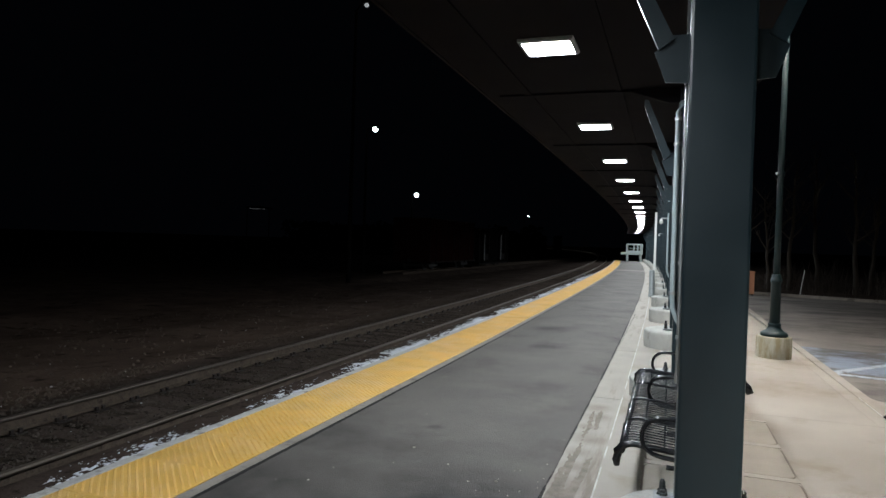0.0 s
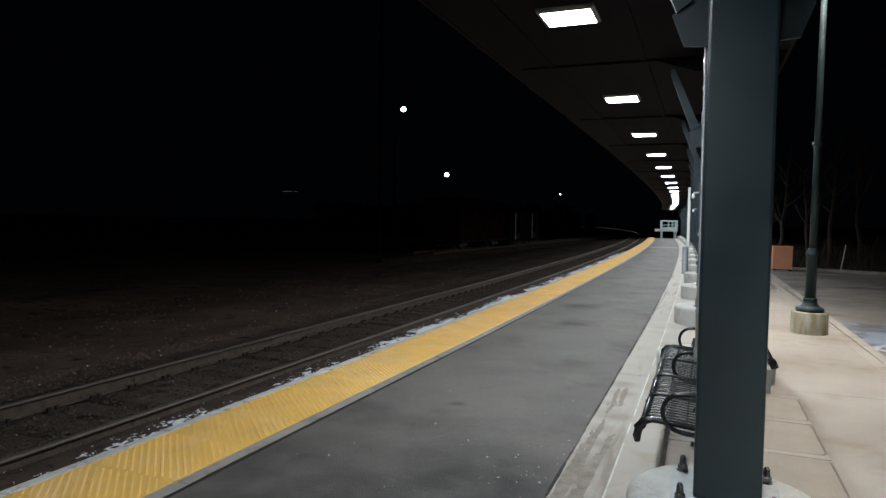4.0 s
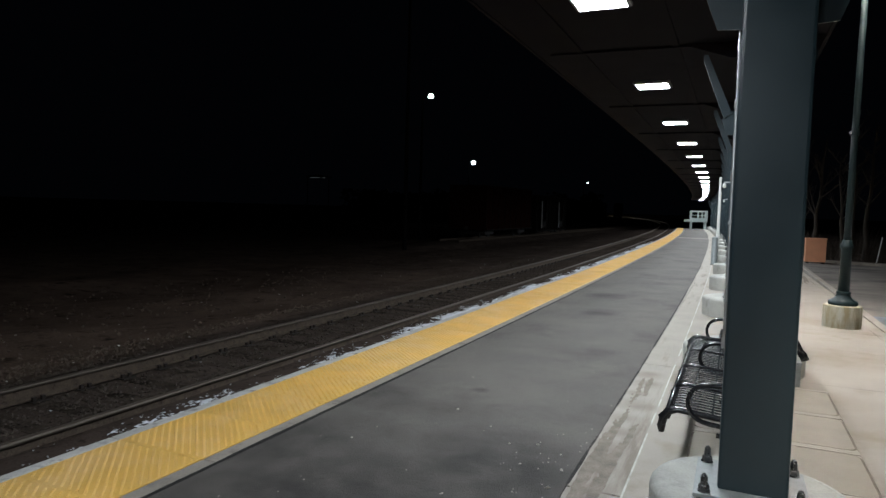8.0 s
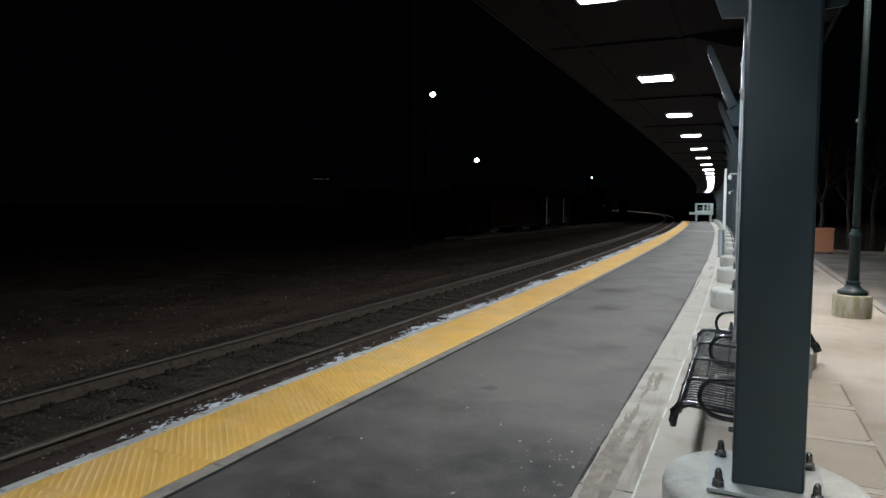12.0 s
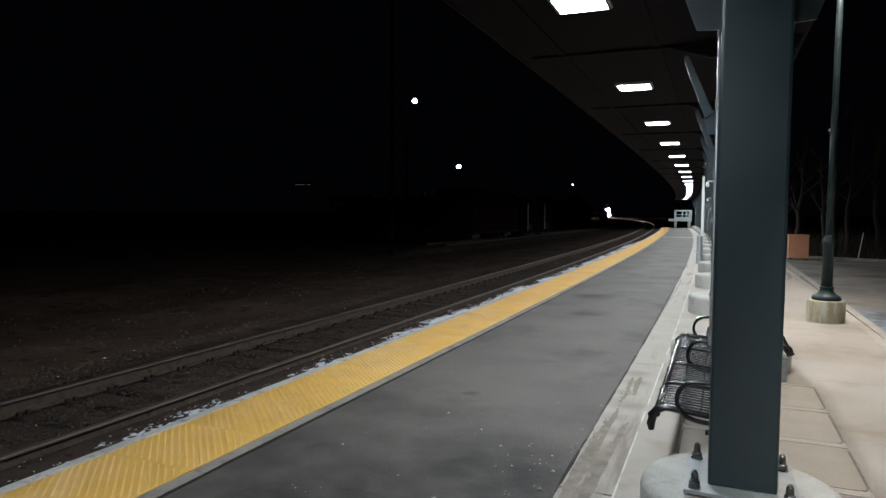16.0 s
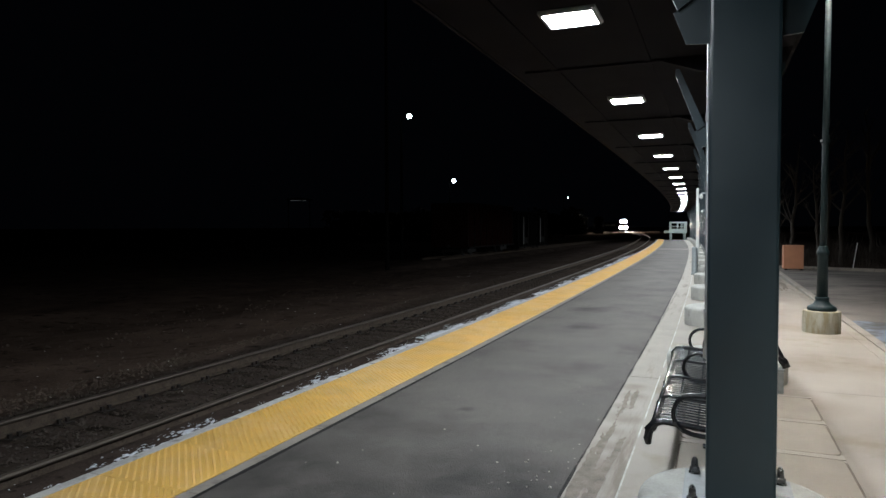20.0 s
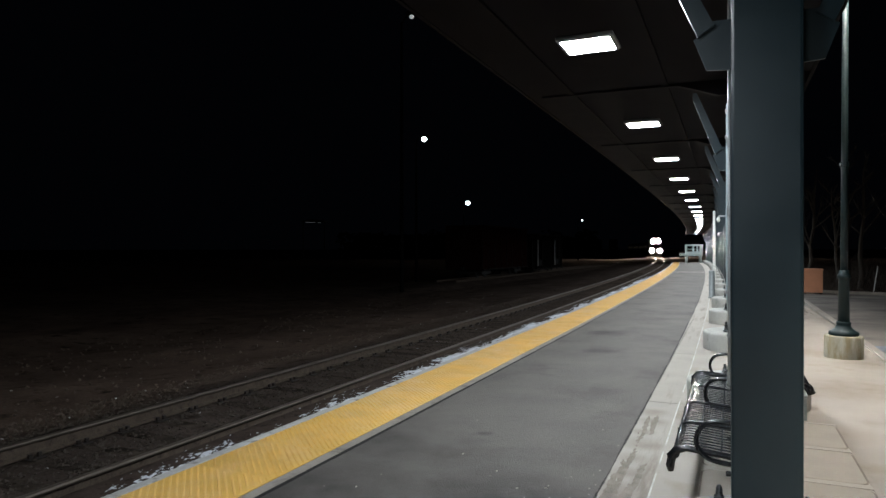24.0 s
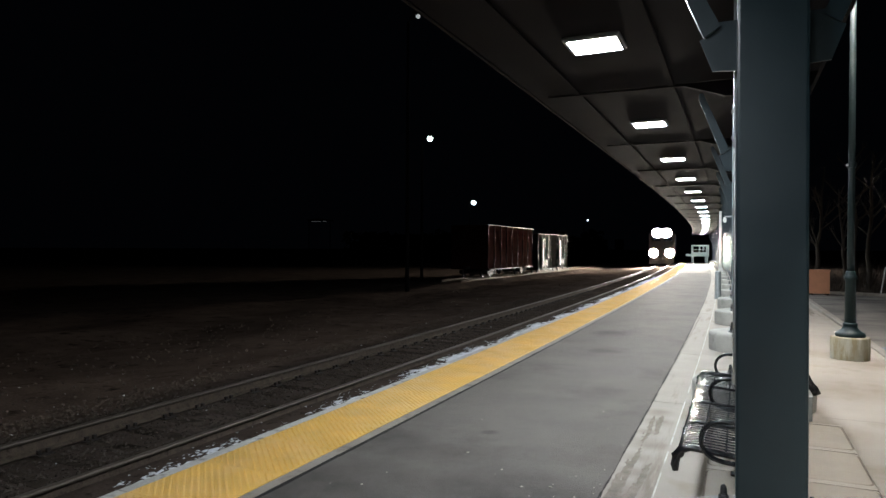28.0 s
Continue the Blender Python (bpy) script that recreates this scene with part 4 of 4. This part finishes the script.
# ---- trees ----
def tree(seed, x, y, z, height, label, crown=True):
    rnd = random.Random(seed)
    t = thing("tree", label, "tree", pose(x, y, z, 0, 0, rnd.uniform(0, 360)), "bare trees")
    r0 = 0.011 * height + 0.04
    lean = Vector((rnd.uniform(-0.06, 0.06), rnd.uniform(-0.06, 0.06), 1))
    pts = [Vector((0, 0, -0.2))]
    for i in range(1, 9):
        f = i / 8
        pts.append(lean * height * 0.8 * f + Vector((rnd.uniform(-0.1, 0.1), rnd.uniform(-0.1, 0.1), 0)))
    part("trunk", tube(B(), pts, [r0 * (1.25 if i == 0 else 1 - 0.8 * i / 8) for i in range(9)], 7), "bark", t, smooth=True)
    limbs, twigs = B(), B()
    for i in range(10):
        f = rnd.uniform(0.3, 0.98)
        p = lean * height * 0.8 * f
        a = rnd.uniform(0, 6.28)
        d = Vector((math.cos(a), math.sin(a), rnd.uniform(0.5, 1.3))).normalized()
        ln = height * 0.3 * (1.15 - f)
        q = p + d * ln * 0.5 + Vector((0, 0, 0.1))
        e = p + d * ln + Vector((0, 0, ln * 0.2))
        tube(limbs, [p, q, e], [r0 * 0.35, r0 * 0.22, r0 * 0.06], 5)
        for k in range(7):
            s = p.lerp(e, rnd.uniform(0.3, 1))
            dd = (d + Vector((rnd.uniform(-1, 1), rnd.uniform(-1, 1), rnd.uniform(-0.3, 1)))).normalized()
            m = s + dd * ln * rnd.uniform(0.25, 0.5)
            tube(twigs, [s, s.lerp(m, 0.5) + Vector((0, 0, 0.05)), m], [0.012, 0.008, 0.004], 3)
    part("branchwork", limbs, "bark", t)["kind"] = "stuff"
    part("crown", twigs, "brush", t, "bare twigs")["kind"] = "stuff"
    return t


rnd = random.Random(4)
for i in range(11):
    x = 3.0 + i * 2.8 + rnd.uniform(-0.7, 0.7)
    tree(20 + i, x, 41 - 0.36 * x + rnd.uniform(-2, 14), -0.35, rnd.uniform(7, 13), "bare grey woodland tree behind the car park")


for seed, x, y, h in ((51, 6.25, 40.5, 9.0), (52, 4.9, 37.5, 6.5), (53, 2.9, 36.6, 5.5), (54, 9.3, 39.5, 9.5), (55, 3.6, 38.5, 8.0)):
    tree(seed, x, y, -0.35, h, "slender bare tree with pale bark behind the kerb")


def brush_line(name, spots_, label):
    bm = B()
    r = random.Random(9)
    for x, y, z, h in spots_:
        for k in range(14):
            a = r.uniform(0, 6.28)
            p = Vector((x + r.uniform(-0.5, 0.5), y + r.uniform(-0.5, 0.5), z))
            e = p + Vector((math.cos(a) * h * 0.35, math.sin(a) * h * 0.35, h * r.uniform(0.6, 1.1)))
            tube(bm, [p, p.lerp(e, 0.5) + Vector((0, 0, 0.1)), e], [0.02, 0.012, 0.004], 3)
    tagged(finish(name, bm, "brush"), label, "brush", kind="stuff")


brush_line("undergrowth", [(x, 35.2 - 0.36 * x + 15 * rnd.random(), -0.3, rnd.uniform(0.5, 1.9)) for x in [rnd.uniform(2, 32) for i in range(150)]], "dry leafless undergrowth at the edge of the woods")


wr = random.Random(8)
spots = []
for i in range(3600):
    u = wr.random()
    x = -40.5 - 75 * u
    y = 205 + wr.uniform(0, 14) - 30 * u
    top = 7 + 4 * noise.noise((x * 0.2, 1, 1)) + 2 * noise.noise((x * 0.7, 5, 1))
    spots.append((x, y, -0.6 + top * wr.random() ** 0.8, wr.uniform(0.35, 0.95)))
for i in range(2600):
    u = wr.random()
    x = -39.2 - 13 * u
    y = 204 + wr.uniform(0, 14)
    spots.append((x, y, -0.6 + 5.5 * wr.random(), wr.uniform(0.25, 0.6)))
stones("woods", "dark far woods inside the curve of the track", "woods", "brush", spots)
spots = []
for i in range(2200):
    x = wr.uniform(-35.4, -33.0)
    spots.append((x, 210 + wr.uniform(-2, 2), -0.5 + 5.4 * wr.random(), wr.uniform(0.08, 0.2)))
stones("thicket", "thin bare thicket beside the curving track", "brush", "brush", spots)


# ---- parked freight cars ----
def freight_car(name, label, m, length, material, ribs, doors, h0=0.62, h1=3.95):
    t = thing(name, label, "freight car", m, "parked freight cars")
    rnd = random.Random(int(length * 10))
    w = 3.0
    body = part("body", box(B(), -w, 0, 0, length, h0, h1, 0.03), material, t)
    # ribs and brackets are coloured as the lines that the headlights catch
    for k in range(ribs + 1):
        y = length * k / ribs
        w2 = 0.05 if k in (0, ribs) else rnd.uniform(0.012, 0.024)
        part("rib", box(B(), -0.01, 0.05, max(0.0, y - w2), min(length, y + w2), h0, h1 - 0.05, 0.012), "rib", t, "rib with streaky glints in its paint")
        part("stake_pocket", box(B(), 0.02, 0.12, max(0.0, y - 0.09), min(length, y + 0.09), h0 - 0.1, h0 + 0.1, 0.01), "rib", t, "bracket with streaky glints in its paint")
        part("roof_bracket", box(B(), 0.02, 0.1, max(0.0, y - 0.16), min(length, y + 0.16), h1 - 0.12, h1 - 0.05, 0.01), "rib", t, "bracket with streaky glints in its paint")
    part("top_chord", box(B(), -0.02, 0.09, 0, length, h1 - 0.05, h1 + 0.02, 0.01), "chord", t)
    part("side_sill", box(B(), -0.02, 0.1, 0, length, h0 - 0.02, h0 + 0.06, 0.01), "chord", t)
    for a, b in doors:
        d = part("door", box(B(), 0.075, 0.12, a, b, h0 + 0.1, h1 - 0.25, 0.01), "car_door", t, "sliding door with bright headlight patches in its paint")
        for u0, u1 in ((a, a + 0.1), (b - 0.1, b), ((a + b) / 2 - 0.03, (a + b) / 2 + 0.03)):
            part("door_edge", box(B(), 0.119, 0.15, u0, u1, h0 + 0.1, h1 - 0.25, 0.008), "rib", d, "door edge with streaky glints in its paint")
        part("door_foot", box(B(), 0.119, 0.15, a + 0.3, b - 0.3, h0 + 0.35, h0 + 0.9, 0.008), "rib", d, "kick panel with streaky glints in its paint")
        part("door_bar", tube(B(), [(0.17, a + 0.3, h0 + 0.3), (0.17, a + 0.3, h1 - 0.5)], 0.03, 6), "galv", d)
    for y in (1.6, length - 1.6):
        tr = part("truck", box(B(), -2.6, -0.3, y - 0.9, y + 0.9, 0.25, 0.55, 0.04), "iron", t)
        for dy in (-0.75, 0.75):
            for x in (-2.25, -0.75):
                part("wheel", lathe(B(), [(0.3, -0.06), (0.42, -0.05), (0.42, 0.05), (0.3, 0.06)], 18, pose(x, y + dy, 0.42, 0, 90, 0)), "iron", tr)
    part("coupler", box(B(), -1.6, -1.4, -0.35, 0.0, 0.65, 0.85), "iron", t)
    return t


turn = -1.45
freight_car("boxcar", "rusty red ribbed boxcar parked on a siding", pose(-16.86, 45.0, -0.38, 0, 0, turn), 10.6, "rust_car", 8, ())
freight_car("boxcar", "grey boxcar darkened to near black, with a dark doorway, on a siding", pose(-16.36, 56.4, -0.38, 0, 0, turn), 10.0, "grey_car", 5, ((1.0, 2.9), (6.6, 8.6)), 0.30, 3.55)


# ---- street lights ----
def street_light(x, y, h, size, material, label):
    t = thing("street_light", label, "street light", pose(x, y, -0.5), "distant street lights")
    part("pole", lathe(B(), [(0.12, 0.0), (0.07, h + 0.5)], 10), "mast", t)
    part("arm", tube(B(), [(0, 0, h + 0.45), (0.4, -0.3, h + 0.65), (0.9, -0.7, h + 0.62)], 0.04, 6), "mast", t)
    hd = part("head", box(B(), 0.75, 1.25, -1.0, -0.6, h + 0.52, h + 0.66, 0.03), "mast", t)
    # globe swollen towards the size of the lamp's halo
    part("lens", lathe(B(), [(size * math.sin(a), h + 0.52 - size * (0.9 + math.cos(a) * 0.9)) for a in [math.pi * k / 10 for k in range(1, 10)]], 16, pose(1.0, -0.8, 0)), material, hd, "glowing lens globe sized to its halo")


street_light(-19.2 - 1.0, 40.8, 9.35 + 0.1, 0.19, "street", "greenish white street light on a dark pole")
street_light(-35.93 - 1.0, 90.8, 8.69 + 0.25, 0.35, "street_blue", "cold white street light beyond the tracks")
street_light(-27.31 - 1.0, 130.8, 7.49 + 0.2, 0.15, "street_blue", "small far street light beyond the tracks")

street_light(-15.12 - 1.0, 30.8, 13.9, 0.12, "street_dim", "dim mast light high beside the tracks")



def far_shelter(x, y, z):
    t = thing("far_shelter", "low dark far shed with a dim strip lamp", "shed", pose(x, y, -0.6, 0, 0, 20))
    part("roof", prism(B(), [(-2.6, z + 0.55), (-2.6, z + 0.75), (0.0, z + 1.1), (2.6, z + 0.75), (2.6, z + 0.55)], -0.8, 2.0), "mast", t)
    for px in (-2.4, 2.4):
        part("post", box(B(), px - 0.08, px + 0.08, -0.1, 0.1, 0.0, z + 0.56), "mast", t)
    for a, b in ((-1.7, 0.5), (1.0, 1.7)):
        lamp_ = part("strip_lamp", box(B(), a - 0.05, b + 0.05, -0.62, -0.5, z + 0.46, z + 0.56), "mast", t)
        part("tube", box(B(), a, b, -0.60, -0.52, z + 0.36, z + 0.462, 0.01), "strip_glow", lamp_, "dim glowing tube")


far_shelter(-85.10, 120.6, 7.92)

# ---- train ----
SPEED = 22.6


def track_table():
    s, y, out = 0.0, -200.0, []
    while y < 1200:
        out.append((s, y))
        g = BEND * max(0.0, y - BEND_FROM)
        y += 1.0
        s += math.sqrt(1 + g * g)
    return out


TABLE = track_table()


def y_at(s):
    i = min(max(0, int(np.searchsorted([a for a, b in TABLE], s)) - 1), len(TABLE) - 2)
    (s0, y0), (s1, y1) = TABLE[i], TABLE[i + 1]
    return y0 + (s - s0) / (s1 - s0) * (y1 - y0)


S_END = [a for a, b in TABLE if b <= 84][-1]


def truck(t, y):
    tr = part("truck", box(B(), -1.1, 1.1, y - 1.4, y + 1.4, 0.35, 0.7, 0.05), "iron", t)
    for dy in (-1.1, 1.1):
        for x in (-0.75, 0.75):
            part("wheel", lathe(B(), [(0.35, -0.06), (0.5, -0.05), (0.5, 0.05), (0.35, 0.06)], 18, pose(x, y + dy, 0.5, 0, 90, 0)), "iron", tr)


def locomotive():
    """Nose towards -y, at y = 0; rail top at z = 0."""
    t = thing("locomotive", "diesel passenger locomotive with blazing headlights", "locomotive")
    outline = [(-1.5, 1.1), (-1.55, 1.3), (-1.55, 3.9), (-1.1, 4.5), (1.1, 4.5), (1.55, 3.9), (1.55, 1.3), (1.5, 1.1)]
    part("body", prism(B(), outline, 0.9, 17.0), "loco", t)
    nose = B()
    prism(nose, [(-1.45, 1.1), (-1.45, 2.75), (-1.2, 2.95), (1.2, 2.95), (1.45, 2.75), (1.45, 1.1)], 0.0, 0.9)
    part("nose", nose, "loco", t)
    for x in (-0.68, 0.68):
        part("windshield", box(B(), x - 0.5, x + 0.5, 0.86, 0.895, 3.05, 3.75), "glass", t)
    part("stripe", box(B(), -1.47, 1.47, -0.02, 0.85, 1.75, 2.15), "stripe", t)
    # lenses far above true size: the glare is put into their discs
    hl = part("headlight_housing", box(B(), -1.14, 1.14, 0.75, 0.9, 3.5, 4.6, 0.04), "iron", t)
    for x in (-0.56, 0.56):
        part("headlight", lathe(B(), [(0.54, 0.0), (0.54, 0.02)], 20, pose(x, 0.73, 4.03, 90, 0, 0)), "head", hl, "blazing headlight enlarged to suggest its glare")
        # the bezels also keep the lens rims from lighting the nose
        part("bezel", lathe(B(), [(0.545, -0.02), (0.545, 0.08), (0.56, 0.08), (0.56, -0.02)], 24, pose(x, 0.73, 4.03, 90, 0, 0), cap=False), "iron", hl)
    for x in (-0.95, 0.95):
        part("ditch_light", lathe(B(), [(0.5, 0.0), (0.5, 0.02)], 20, pose(x, -0.09, 1.55, 90, 0, 0)), "head", t, "blazing ditch light enlarged to suggest its glare")
        part("bezel", lathe(B(), [(0.505, -0.09), (0.505, 0.07), (0.53, 0.07), (0.53, -0.09)], 24, pose(x, -0.09, 1.55, 90, 0, 0), cap=False), "iron", t)
    part("pilot", prism(B(), [(-1.45, 0.2), (-1.45, 1.1), (1.45, 1.1), (1.45, 0.2)], 0.05, 0.35), "iron", t)
    part("coupler", box(B(), -0.15, 0.15, -0.45, 0.05, 0.75, 1.05, 0.03), "iron", t)
    part("fuel_tank", box(B(), -1.3, 1.3, 6.0, 11.0, 0.3, 1.1, 0.08), "iron", t)
    truck(t, 3.2)
    truck(t, 13.8)
    return t


def coach():
    t = thing("coach", "stainless passenger coach with lit windows", "coach", group="train coaches")
    outline = [(-1.5, 1.0), (-1.53, 1.2), (-1.53, 3.6), (-1.0, 4.2), (1.0, 4.2), (1.53, 3.6), (1.53, 1.2), (1.5, 1.0)]
    part("body", prism(B(), outline, 0.4, 25.4), "stainless", t)
    for s in (-1, 1):
        for k in range(13):
            y = 3.0 + 1.6 * k
            part("window", box(B(), s * 1.535 - 0.01, s * 1.535 + 0.01, y - 0.5, y + 0.5, 2.2, 2.95), "carwin", t, "lit window")
    truck(t, 4.0)
    truck(t, 21.8)
    return t


def ride(ob, lead, length):
    """Rows for a car whose front is lead metres behind the train's nose."""
    rows = []
    for k in range(29):
        s = S_END + SPEED * (28 - k) + lead
        ya, yb = y_at(s), y_at(s + length)
        a = Vector((TRACK_X + bend(ya), ya, RAIL_TOP))
        b = Vector((TRACK_X + bend(yb), yb, RAIL_TOP))
        d = b - a
        rows.append((float(k), Matrix.Translation(a) @ pose(0, 0, 0, 0, 0, math.degrees(math.atan2(-d.x, d.y)))))
    walk(ob, rows)


loco = locomotive()
cars = [coach()]
for i in range(3):
    cars.append(copy_thing(cars[0], pose(0, 0, 0)))


def motions():
    ride(loco, 0, 17.5)
    for i, c in enumerate(cars):
        ride(c, 17.6 + 25.9 * i, 25.8)


motions()
